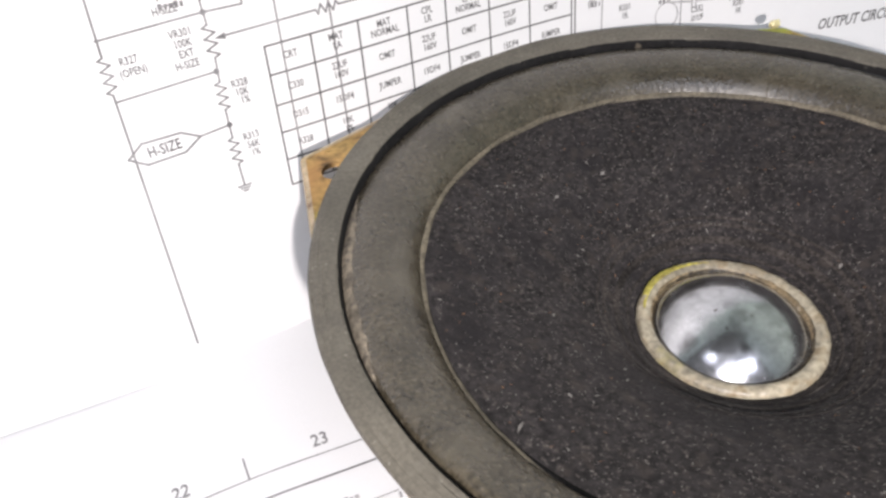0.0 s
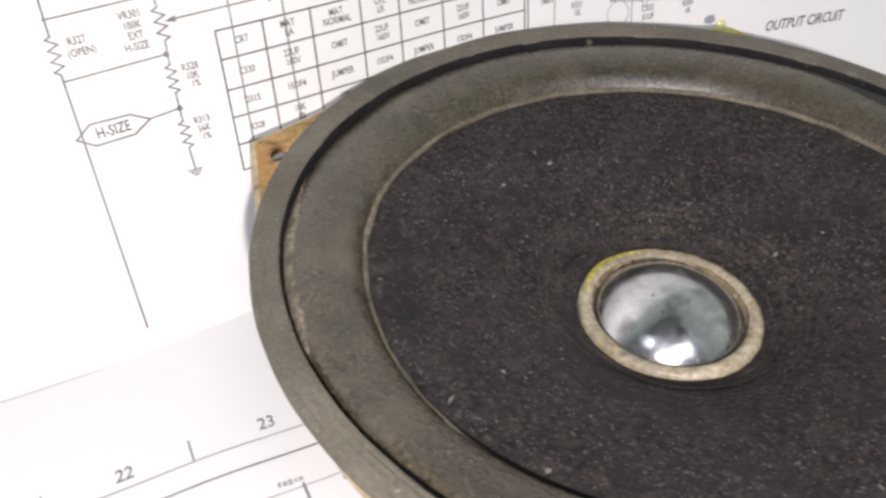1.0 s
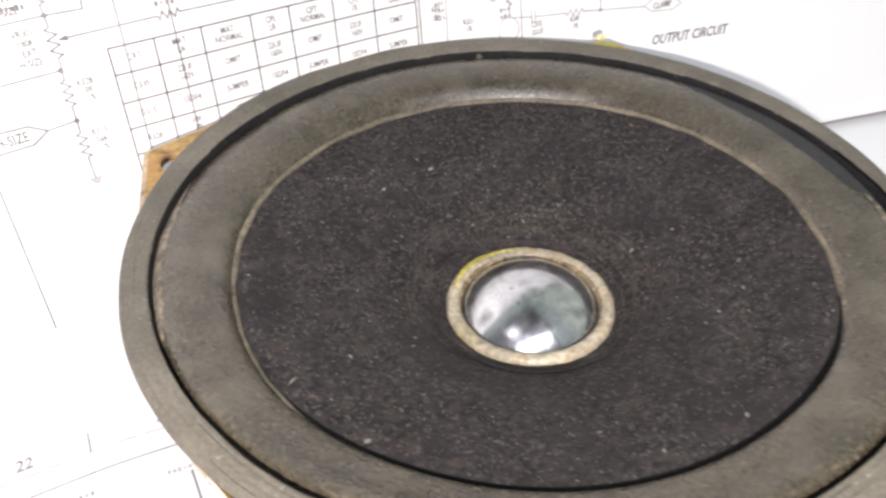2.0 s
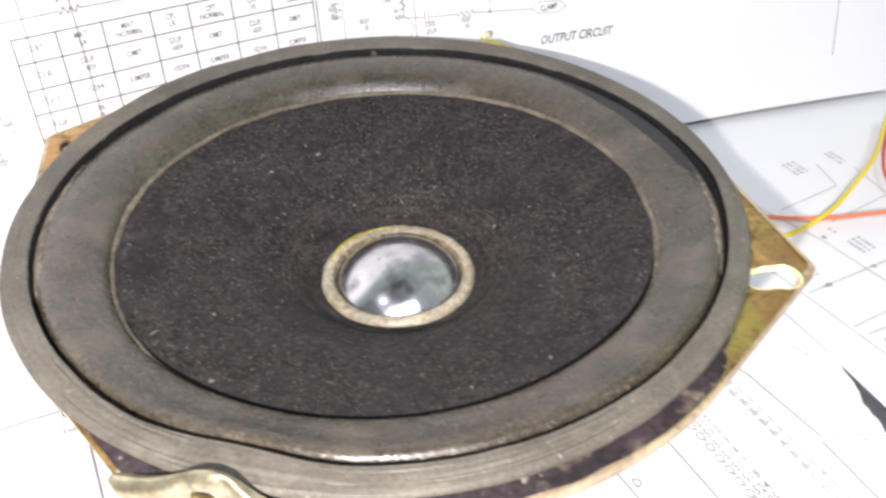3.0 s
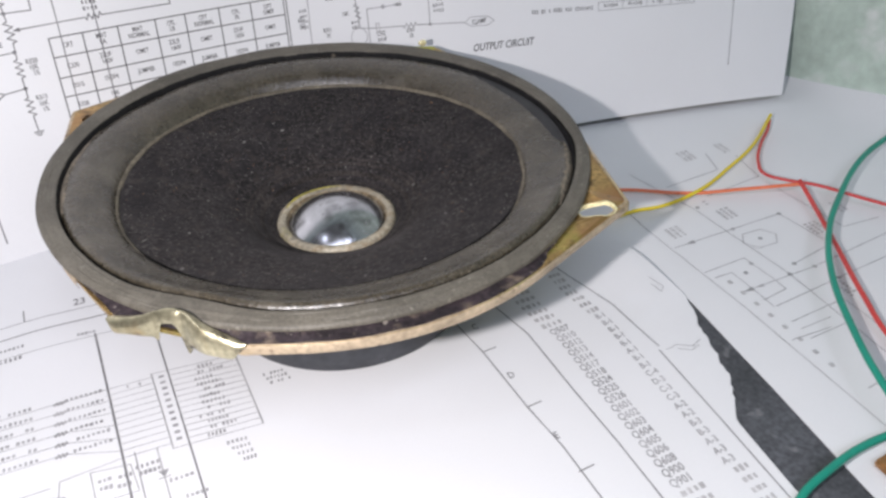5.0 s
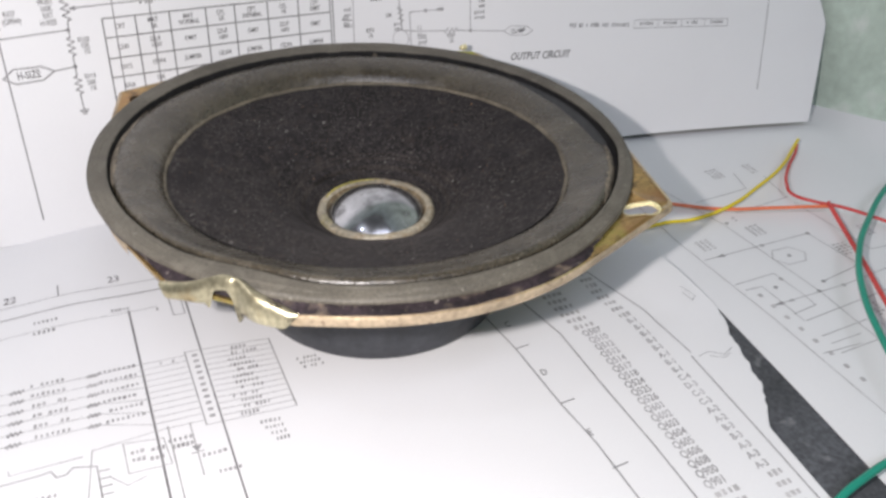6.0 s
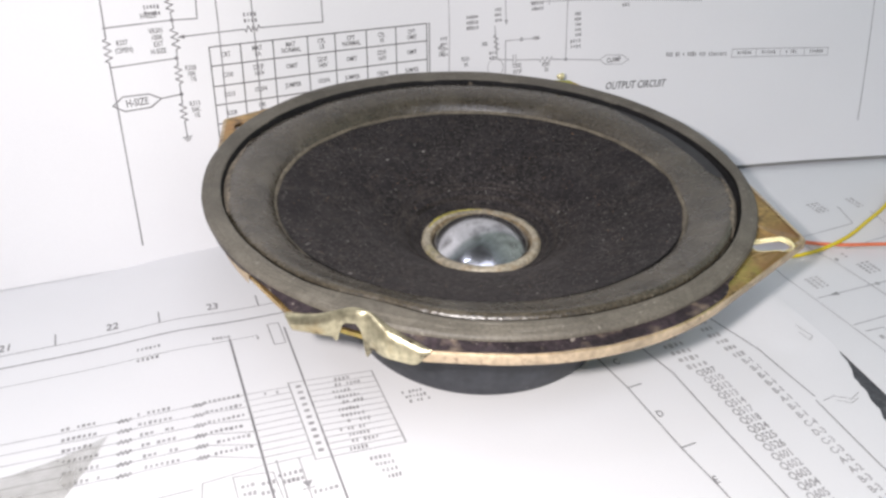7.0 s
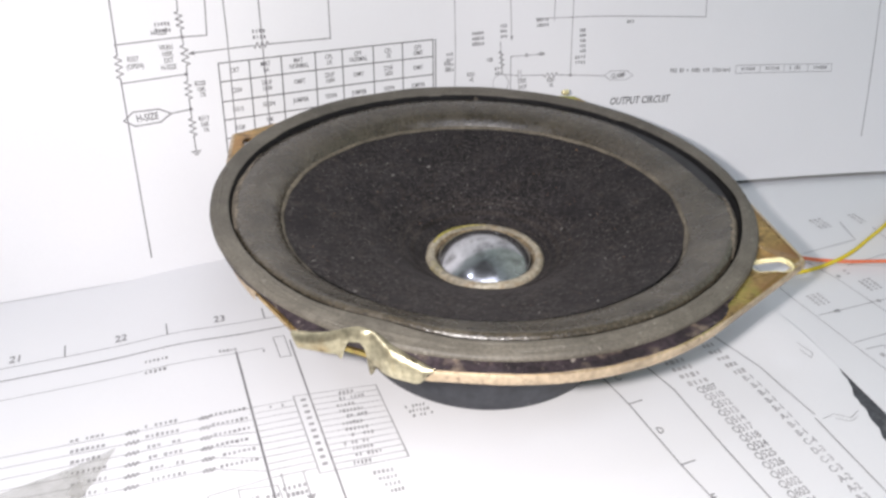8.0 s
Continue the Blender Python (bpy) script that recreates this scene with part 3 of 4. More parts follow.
# parts list
k = Ink()
CODES = ("Q507", "Q510", "Q512", "Q513", "Q514", "Q517", "Q518", "Q524", "Q525", "Q526", "Q601", "Q602", "Q603", "Q604", "Q605", "Q606", "Q608", "Q900", "Q901")
GRID = ("B-1", "B-1", "B-1", "B-1", "B-1", "A-1", "B-1", "B-1", "C-4", "D-3", "C-3", "C-3", "A-2", "A-2", "B-3", "B-3", "A-3", "A-3", "A-3")
for i, w in enumerate(CODES):
    y = -71.3 + 2.9 * (10 - i)
    x = 48.6 - 2.6 * smoothstep(-48, -28, y)
    k.word(w, x, y, 3.05, 0.82)
    k.word(GRID[i], x + 13.2, y, 2.7, 0.85)
k2 = Ink()
for i in range(9):
    y = -42.3 + 2.9 * (i + 1)
    x = 48.2 - 3.2 * smoothstep(-48, -24, y)
    k2.bars(x, y, 6.6, 1.7, 0, 0.22, 1.6)
    k2.bars(x + 13.2, y, 4.0, 1.7, 0, 0.3, 1.5)
for i in range(30):
    y = -97.4 - 2.9 * i
    k2.bars(49.6, y, 6.6, 1.7, 0, 0.22, 1.6)
    k2.bars(63.0, y, 4.2, 1.7, 0, 0.3, 1.5)
main_list = k

main_lines.lay("printed_frame", GREY_INK, sheet_a, on_main, "ruled printed frame lines and index letters")
main_diagram.lay("printed_diagram", MID_INK, sheet_a, on_main, "fine printed wiring diagram")
main_marks.lay("printed_patch", MID_INK, sheet_a, on_main, "grey unreadable print")
k2.lay("printed_list_rest", PALE_INK, sheet_a, on_main, "grey unreadable print")
main_list.lay("printed_list", MID_INK, sheet_a, on_main, "printed list of part codes in two columns")

# circuit diagram on the other flat sheet
k = Ink()
k.line(0.24, (96.2, 10), (96.6, -15), (100.2, -55), (102.3, -100), (105, -150))
k.line(0.26, (98.8, -26.2), (140.5, -26.0), (143.8, -44.8), (126.5, -47.4))
k.line(0.24, (99.8, -39.4), (114.8, -39.0))
k.line(0.24, (101.0, -42.6), (107.0, -42.8), (107.9, -59.2))
k.line(0.26, (110, 14), (117.3, -12.2), (121.9, -50.5), (121.9, -68.2), (122, -90))
k.line(0.25, (108.5, -59.5), (133.6, -57.7), (175, -55))
k.line(0.25, (104.7, -50.9), (131.1, -50.9), (170, -47.5))
k.line(0.24, (150, -10), (154, -40), (168, -41))
k.line(0.24, (108, -66), (128, -65), (129, -90), (108, -92))
k.line(0.24, (108, -73), (124, -72.5))
k.line(0.26, (117, 2), (140, 3.5), (143, 14))
k.line(0.26, (126, -8), (150, -6), (152, 8))
k.line(0.24, (119.5, -33.5), (122.4, -29.6), (129.0, -29.9), (132.0, -33.8), (129.2, -37.4), (122.6, -37.2), (119.5, -33.5))
for x, y in ((126.5, -47.4), (121.4, -26.2), (118.8, -12.0), (140.5, -26.0), (121.9, -50.5), (131.1, -50.9), (133.6, -57.7), (110.6, -44.6), (115.0, -42.0), (126.0, -33.5)):
    k.dot(x, y, 0.7)
k.poly([(104.2, -51.0), (107.8, -50.2), (107.8, -51.8)])
k.poly([(103.0, -26.2), (106.4, -25.4), (106.4, -27.0)])
k.poly([(109.0, -51.0), (111.6, -50.4), (111.6, -51.6)])
k.line(0.24, (114.8, -39.0), (116.0, -49.0), (116.2, -55.0), (107.2, -56.0))
k.line(0.22, (108.2, -69.2), (119.0, -69.0))
k.line(0.22, (103.0, -71.4), (116.0, -72.0))
right_lines = k

k = Ink()
for x, y, n, w in ((135.7, 16.6, 3, 6.5), (150.0, 15.4, 2, 6.5), (125.3, -17.6, 3, 6.0), (104.0, -18.8, 3, 5.6), (145.8, -35.6, 3, 6.4), (131.0, -61.0, 2, 7.0), (121.0, -10.0, 1, 3.0), (160, -30, 2, 6)):
    for i in range(n):
        k.bars(x - 1.9 * i + 1.9, y - 1.0, w, 1.3, -87, 0.3, 1.2)
for i in range(8):
    k.bar(103.6 + 0.3 * i, -46.0 - 5.2 * i, 1.3, 1.5)
right_marks = k
right_lines.lay("printed_diagram", MID_INK, sheet_b, on_right, "thin printed circuit lines")
right_marks.lay("printed_patch", PALE_INK, sheet_b, on_right, "grey unreadable print")

# a cloudy film corner over the torn sheet, a brown board, wires
def film_shape(s, t):
    corner = -17.0 - 120 * t
    b = along([(-137, -162.0), (-60, -124.0), (-30, -108.0), (-17, -99.8)], corner)
    x = -230 + (b + 230) * s
    y = corner + 0.2 * (x - b)
    return x, y, main_sheet_z(x, y) + 0.6 + 0.4 * noise.noise(Vector((x * 0.05, y * 0.05, 1))) + 1.2 * math.exp(-((x + 100) / 5) ** 2 - ((y + 17) / 5) ** 2)


thing("plastic_film", "cloudy greyish clear plastic film lying over the printed sheet", "plastic film", grid(40, 60, film_shape), FILM)

bm = box(0.0, -0.06, 0, 0.07, 0.0, 0.0022)
bmesh.ops.bevel(bm, geom=bm.edges[:], offset=0.0004, segments=2, affect="EDGES")
thing("hardboard_piece", "brown mottled piece of hardboard on the printed sheet", "board", bm, HARDBOARD, place=pose(0.0906, -0.109, 0.0004, 0, 0, 4))

wire("yellow_wire", [(30, -20, 14), (62, -12, 4), (96.6, -7.3, 2.6), (106.4, -8.8, 2.6), (122.8, -7.4, 3.4), (140.3, -1.2, 4.0), (157.1, 6.5, 4.0), (178.2, 20.5, 4.5)], 0.62, YELLOW_PVC,
     "yellow plastic insulated wire coming from under the loudspeaker")
wire("orange_wire", [(40, 8, 14), (72, 12, 4), (100.7, 4.5, 2.4), (119.6, -6.2, 2.2), (137, -13.0, 3.0), (153.0, -18.7, 3.6), (155.5, -19.6, 3.6)], 0.62, ORANGE_PVC,
     "orange plastic insulated wire coming from under the loudspeaker")
wire("red_wire", [(176.8, 19.0, 3.2), (171.2, 14.0, 3.2), (161.2, 6.6, 3.2), (152.0, -2.6, 3.2), (149.4, -8.2, 3.0), (152.6, -15.0, 3.4), (158.6, -21.6, 3.8), (167.5, -34.6, 3.6), (182, -54, 3), (205, -80, 3)],
     0.58, RED_PVC, "dark red plastic insulated wire joined to other wires")
wire("red_wire", [(155.0, -18.6, 4.6), (149.0, -32.2, 3.6), (140.1, -49.5, 3.6), (130.6, -67.6, 3.6), (124, -84, 3), (122, -110, 3)], 0.72, RED_PVC, "bright red plastic insulated wire lying across the sheet")
wire("green_wire", [(250, 12, 10), (208.7, -11.0, 9), (178.6, -21.0, 8.4), (153.1, -35.5, 8), (139.2, -45.6, 8), (124.0, -61.5, 8), (112.8, -79.2, 8), (104.7, -95.9, 8), (100.5, -112, 7), (101, -150, 3)], 0.95,
     GREEN_PVC, "green plastic insulated wire in a wide loop")
wire("green_wire", [(150, -116, 4), (120, -108, 4), (102.1, -106.3, 4), (89.5, -105.8, 4), (78.5, -107.2, 4), (68.0, -109.6, 3), (50, -120, 3), (20, -150, 3)], 0.95, GREEN_PVC, "green plastic insulated wire crossing the dark gap")

# ---- the loudspeaker ----
speaker = thing("loudspeaker", "old round loudspeaker with dusty black cone, face up on its magnet", "loudspeaker",
                place=pose(0.0003, 0.0012, 0.0003, -2.5, 1.4, 0))
LEVEL = speaker.matrix_world.inverted() @ pose(0.0013, 0.0028, 0.0002, -0.6, 0.3, 0)


CONE = [(14.6, 22.4), (16.5, 23.4), (18.6, 24.7), (20.6, 26.4), (21.2, 26.6), (22.0, 27.5), (24.5, 29.3), (28.5, 31.8), (33, 34.2), (39.7, 36.7), (45.0, 38.7), (49.5, 40.2), (52.6, 41.0)]
UNTURN = speaker.matrix_world.inverted()


def hoop(x, y, z, lean_x, lean_y):
    """A circle's own frame: its centre in millimetres and its lean in degrees; gives points by angle, radius and height."""
    m = UNTURN @ pose(x * MM, y * MM, z * MM, -lean_y, lean_x, 0)
    return lambda a, r, h=0.0: m @ Vector((r * math.cos(a) * MM, r * math.sin(a) * MM, h * MM))


SEAM = hoop(-0.25, 3.25, 40.25, 1.55, 2.9)      # where cone and surround meet
MOUTH = hoop(0.93, 5.95, 44.96, 1.93, 1.84)     # the gasket's inner edge
BRIM = hoop(0.83, 6.31, 45.16, 1.77, 1.05)      # the gasket's outer edge


def loft(rows, segs=192, closed=False, span=None):
    """A skin over rows, each a function from angle to point; span: first and last angle in degrees of an open strip."""
    bm = bmesh.new()
    count = segs if span is None else segs + 1
    first, wide = (0.0, 2 * math.pi) if span is None else (radians(span[0]), radians(span[1] - span[0]))
    rings = [[bm.verts.new(row(first + wide * i / segs)) for i in range(count)] for row in rows]
    if closed:
        rings.append(rings[0])
    for p, q in zip(rings, rings[1:]):
        for i in range(segs):
            j = (i + 1) % count
            bm.faces.new((p[i], p[j], q[j], q[i]))
    return bm


def lumps(a, scale, seed):
    return noise.noise(Vector((math.cos(a) * scale, math.sin(a) * scale, seed)))


def away(a, degrees):
    """The angle from a given bearing, in degrees."""
    return (math.degrees(a) - degrees + 180) % 360 - 180


def stray(a):
    """How far the seam strays from its circle."""
    return 0.45 * math.exp(-(away(a, 300) / 14) ** 2) - 0.7 * math.exp(-(away(a, 172) / 20) ** 2) - 0.4 * math.exp(-(away(a, 335) / 12) ** 2)


def cone_point(a, r, z):
    """The cone leans off its axis towards the seam."""
    k = smoothstep(20, 52.6, r)
    return Vector((r * math.cos(a) * MM, r * math.sin(a) * MM, z * MM)) + (SEAM(a, 52.7 + stray(a)) - Vector((52.6 * math.cos(a) * MM, 52.6 * math.sin(a) * MM, 41.0 * MM))) * k


cone = part("cone", loft([functools.partial(lambda r, z, a: cone_point(a, r, z), r, z) for r, z in CONE]), FELT, speaker, "dusty black felted paper cone")
for radius, wide in ((18.0, 0.22), (22.6, 0.3), (23.8, 0.22)):
    part("crease", revolve([(radius - wide, along(CONE, radius - wide) + 0.01), (radius, along(CONE, radius) + 0.14), (radius + wide, along(CONE, radius + wide) + 0.01)], 160,
                           warp=lambda a, r, z: (r + 0.25 * noise.noise(Vector((math.cos(a) * 4, math.sin(a) * 4, r * 0.1))), z)), DUSTY_FELT, cone)
part("crease_dust", revolve([(19.6, 25.65), (20.0, 26.05), (20.4, 26.4), (20.7, 26.6)], 160), DUSTY_FELT, cone, "dusty crease round the cone")


def fore(a):
    """1 on the side where the surround stands up against the gasket, 0 opposite."""
    return smoothstep(-0.45, 0.65, -math.sin(a))


def hidden(a):
    """1 where the roll overhangs the cone's edge, 0 elsewhere."""
    return smoothstep(0.45, 0.9, math.cos(a - radians(258)))


def wobble(a):
    """How far the gasket's inner edge strays from its circle."""
    return 0.8 * math.exp(-(away(a, 338) / 8) ** 2) - 1.4 * math.exp(-(away(a, 231) / 9) ** 2) + 0.12 * lumps(a, 5, 2.0) + 0.08 * lumps(a, 17, 5.0)


SUNK = ((0, 3.6), (12, 3.1), (28, 1.9), (90, 1.9), (130, 2.1), (150, 1.5), (176, 1.3), (200, 1.2), (300, 1.2), (316, 1.2), (330, 2.0), (345, 3.6), (360, 3.6))
ROLL_REAR = ((0, 0), (0.04, 0.9), (0.1, 1.75), (0.2, 2.5), (0.33, 2.95), (0.5, 3.0), (0.65, 2.7), (0.8, 1.9), (0.92, 0.9), (1, 0))
ROLL_FORE = ((0, 0), (0.05, 0.35), (0.2, 0.7), (0.5, 1.15), (0.7, 1.6), (0.84, 1.75), (0.93, 1.25), (1, 0))


def cloth_point(a, u, lift=0.0):
    """On the surround: u runs from the seam, 0, to its outer edge under the gasket, 1."""
    p = SEAM(a, 53.0 + stray(a) - 0.6 * hidden(a), 0.15 + 0.35 * hidden(a))
    q = MOUTH(a, 64.95 + wobble(a), -along(SUNK, math.degrees(a) % 360))
    k = fore(a)
    high = along(ROLL_FORE, u) * k + along(ROLL_REAR, u) * (1 - k) + 0.06 * lumps(a, 6, u * 3) + lift
    return p.lerp(q, u) + Vector((0, 0, high * MM))


part("surround", loft([functools.partial(lambda u, a: cloth_point(a, u), u) for u in (0, 0.03, 0.06, 0.1, 0.15, 0.2, 0.27, 0.34, 0.42, 0.5, 0.58, 0.65, 0.72, 0.78, 0.84, 0.88, 0.92, 0.95, 0.98, 1.0)], 224), CLOTH, speaker, "grey-green doped cloth roll surround")
part("edge_seam", loft([functools.partial(lambda r, h, a: SEAM(a, r + stray(a) + 0.22 * lumps(a, 9, r), h - 0.9 * hidden(a)), r, h) for r, h in ((52.3, -0.1), (52.5, 0.2), (52.8, 0.4), (53.1, 0.58))]), EDGE_GLUE, speaker, "thin dried glue line round the cone")
# black strip paints the shade where the roll overhangs the cone
part("edge_shade", loft([functools.partial(lambda f, a: SEAM(a, 52.45 + stray(a) - (1 - f) * (0.12 + 1.1 * hidden(a)), -0.28 * (1 - f) * (0.12 + 1.1 * hidden(a)) + 0.1), f) for f in (0, 0.5, 1)]), GAP_SHADE, speaker, "black strip for the shade under the roll at the cone's edge")
part("inner_band", loft([functools.partial(lambda r, h, a: MOUTH(a, r + wobble(a) + 0.1 * lumps(a, 20, h), h + 0.15 * lumps(a, 14, r)), r, h) for r, h in ((65.5, -0.12), (65.3, -0.5), (65.15, -1.5), (65.0, -3.0), (64.7, -5.2), (61.0, -6.5))], 224), BAND, speaker, "black rubbery band inside the gasket")
for first, last, inner in ((311, 350, 0.84), (146, 186, 0.86)):
    part("glue_strip", loft([functools.partial(lambda f, a: cloth_point(a, 1 - (1 - inner) * (1 - f) * min(1.0, 0.12 * min(math.degrees(a) - first, last - math.degrees(a))) * (1 + 0.3 * lumps(a, 22, 1.0)), 0.05 + 0.15 * math.sin(f * math.pi) + 0.12 * lumps(a, 30, f * 4)), f) for f in (0, 0.25, 0.5, 0.75, 1.0)], 120, span=(first, last)), FRAYED, speaker, "frayed tan strip of old glue along the surround")


def gasket_row(f, a):
    """Across the gasket's worn upper face, f from the inner edge, 0, to the outer edge, 1, with low ridges along the layers."""
    p = MOUTH(a, 65.6 + wobble(a), 0).lerp(BRIM(a, 69.7 + 0.2 * lumps(a, 4, 9.0)), f)
    ridge = 0.20 * lumps(a, 3.0, f * 17) + 0.10 * lumps(a, 9, f * 31)
    return p + Vector((0, 0, (ridge + 0.25 * math.sin(f * math.pi)) * MM))


rows = [lambda a: MOUTH(a, 65.5 + wobble(a), -4.5), lambda a: MOUTH(a, 65.45 + wobble(a), -0.3)]
rows += [functools.partial(gasket_row, i / 15) for i in range(16)]
rows += [lambda a: BRIM(a, 69.95 + 0.2 * lumps(a, 4, 9.0), -0.4), lambda a: BRIM(a, 70.0 + 0.15 * lumps(a, 12, 3.0), -0.9), lambda a: BRIM(a, 69.5, -1.2), lambda a: BRIM(a, 66.5, -2.1)]
part("gasket", loft(rows, 256, closed=True), CARD, speaker, "worn grey laminated cardboard gasket")


# raised black strip paints the shade in the crack along the gasket
part("crack_shade", loft([functools.partial(lambda r, h, a: MOUTH(a, r + wobble(a) + 0.07 * lumps(a, 40, 3.0), h), r, h) for r, h in ((65.2, -0.3), (65.3, 0.05), (65.43, 0.14), (65.54, 0.10), (65.6, -0.2))], 200, span=(186, 352)), GAP_SHADE, speaker, "fine black strip for the shade in the crack between surround and gasket")


def hull(pts):
    pts = sorted(set(pts))

    def half(seq):
        out = []
        for p in seq:
            while len(out) > 1 and (out[-1][0] - out[-2][0]) * (p[1] - out[-2][1]) - (out[-1][1] - out[-2][1]) * (p[0] - out[-2][0]) <= 0:
                out.pop()
            out.append(p)
        return out[:-1]
    return half(pts) + half(pts[::-1])


def circle(cx, cy, r, n):
    return [(cx + r * math.cos(2 * math.pi * i / n), cy + r * math.sin(2 * math.pi * i / n)) for i in range(n)]


def slot(az, r, long, wide, n=10):
    c, s = math.cos(radians(az)), math.sin(radians(az))
    pts = []
    for side in (1, -1):
        for i in range(n + 1):
            a = -math.pi / 2 + math.pi * i / n
            x, y = side * ((long - wide) / 2 + wide / 2 * math.cos(a)), side * wide / 2 * math.sin(a)
            pts.append(((r + x) * c - y * s, (r + x) * s + y * c))
    return pts


UNDER = (pose(0.83 * MM, 6.31 * MM, 45.16 * MM, -1.05, 1.77, 0).inverted() @ speaker.matrix_world @ LEVEL)


def sag(p):
    """How far the flange is pressed down to pass under the gasket; its tabs stay up."""
    q = UNDER @ Vector((p.x, p.y, 44.3 * MM)) / MM
    return max(0.0, q.z + 1.7) * (1 - smoothstep(70.3, 75.5, math.hypot(q.x, q.y))) * MM


TABS = ((138.6, 80.2), (-42.5, 75.2), (46.0, 73.4))
rim = circle(0, -1.9, 68.2, 150) + circle(-0.4, 3.0, 68.6, 150)
for az, r in TABS:
    rim += circle(r * math.cos(radians(az)), r * math.sin(radians(az)), 2.2 if az < 0 else 1.2, 24)
rim += circle(-56.4, -41.4, 1.5, 16) + circle(-35.0, -59.6, 1.5, 16)
bm = bmesh.new()
for loop in [hull(rim), circle(-0.5, 2.9, 67.2, 120)] + [slot(140.0, 72.4, 7.6, 5.0), slot(-45.8, 71.0, 8.4, 6.0)]:
    vs = [bm.verts.new((x * MM, y * MM, 43.2 * MM)) for x, y in loop]
    for p, q in zip(vs, vs[1:] + vs[:1]):
        bm.edges.new((p, q))
bmesh.ops.triangle_fill(bm, edges=bm.edges[:], use_beauty=True)
base = bm.faces[:]
top = bmesh.ops.extrude_face_region(bm, geom=base)
bmesh.ops.translate(bm, vec=(0, 0, 1.1 * MM), verts=[v for v in top["geom"] if isinstance(v, bmesh.types.BMVert)])
for v in bm.verts:
    v.co.z -= sag(v.co)
flange = part("flange", bm, ZINC, speaker, "yellow passivated steel flange with slotted corner tabs", smooth=False)
flange.matrix_basis = LEVEL
bev = flange.modifiers.new("edge", "BEVEL")
bev.width, bev.segments, bev.limit_method, bev.angle_limit = 0.45 * MM, 2, "ANGLE", radians(50)

# the copper-toned rolled edge
edge = hull(rim)
bm = bmesh.new()
rows = []
for off, z in ((-0.9, 44.36), (-0.1, 44.34), (0.28, 43.9), (0.36, 42.4), (0.05, 41.8)):
    rows.append([bm.verts.new((x * (1 + off / 72) * MM, y * (1 + off / 72) * MM, z * MM)) for x, y in edge])
for p, q in zip(rows, rows[1:]):
    for i in range(len(edge)):
        j = (i + 1) % len(edge)
        if math.dist(edge[i], edge[j]) > 15 and edge[i][0] < 0 and edge[i][1] < 0 and edge[j][1] < -40:
            continue
        bm.faces.new((p[i], p[j], q[j], q[i]))
for v in bm.verts:
    v.co.z -= sag(v.co)
part("rolled_edge", bm, COPPERY, flange, "copper-toned worn steel edge")


def edge_radius(a):
    """The flange's outline radius at an angle."""
    c, s = math.cos(a), math.sin(a)
    for (x0, y0), (x1, y1) in zip(edge, edge[1:] + edge[:1]):
        p, q = c * y0 - s * x0, c * y1 - s * x1
        if p <= 0 < q:
            f = p / (p - q)
            return (x0 + (x1 - x0) * f) * c + (y0 + (y1 - y0) * f) * s
    return 69.0


# small lump added where the rear tab glints, the glint in its colour
bm = bmesh.new()
bmesh.ops.create_icosphere(bm, subdivisions=2, radius=1.15 * MM)
for v in bm.verts:
    v.co = Vector((v.co.x * 1.3, v.co.y * 0.8, v.co.z * 0.9)) * (1 + 0.25 * noise.noise(v.co * 1400)) + Vector((48.4, 53.4, 44.9)) * MM
part("glint_burr", bm, GLINT_METAL, flange, "metal burr on the rear tab, coloured bright for its glint")

# slot rim in a bright colour, painting the glint on its edge
outline = slot(-45.8, 71.0, 8.4, 6.0)
bm = bmesh.new()
middle = Vector((71.0 * math.cos(radians(-45.8)), 71.0 * math.sin(radians(-45.8))))
rings = []
for grow, z in ((-0.06, 43.3), (-0.10, 44.25), (0.05, 44.42), (0.35, 44.40)):
    ring = []
    for x, y in outline:
        d = Vector((x, y)) - middle
        d = d * (1 + grow / d.length) + middle
        ring.append(bm.verts.new((d.x * MM, d.y * MM, z * MM - sag(Vector((d.x * MM, d.y * MM, 0))))))
    rings.append(ring)
for p, q in zip(rings, rings[1:]):
    for i in range(len(p)):
        j = (i + 1) % len(p)
        bm.faces.new((p[i], p[j], q[j], q[i]))
part("slot_rim", bm, GLINT_METAL, flange, "metal rim of the slot, coloured bright for its glint")


def squeezed(a):
    """The outer edge of the glue: under the gasket, but spread over the flange along the front."""
    reach = smoothstep(0.60, 0.82, math.cos(a - radians(255)))
    far = edge_radius(a) - 0.45 + 0.3 * lumps(a, 14, 1.0)
    p = Vector((far * math.cos(a) * MM, far * math.sin(a) * MM, 44.5 * MM))
    p.z -= sag(p)
    return BRIM(a, 69.4, -2.0).lerp(LEVEL @ p, reach)


rows = [lambda a: BRIM(a, 66.5, -1.8), lambda a: BRIM(a, 69.3, -0.8 + 0.15 * lumps(a, 20, 2.0))]
rows += [functools.partial(lambda f, a: BRIM(a, 69.6, -0.95).lerp(squeezed(a), f) + Vector((0, 0, 0.30 * MM * lumps(a, 16, f * 5 + 3))), f) for f in (0.25, 0.5, 0.75)]
rows += [squeezed, lambda a: squeezed(a) - Vector((0, 0, 0.9 * MM)), lambda a: BRIM(a, 66.5, -3.0)]
part("glue_bed", loft(rows, 256, closed=True), SOOT, speaker, "dark purplish glue squeezed out under the gasket")


TAB_TOP = ((0, 0.4), (0.16, 1.5), (0.32, 3.1), (0.44, 4.8), (0.52, 5.1), (0.60, 4.6), (0.68, 3.3), (0.84, 2.0), (1, 0.3))
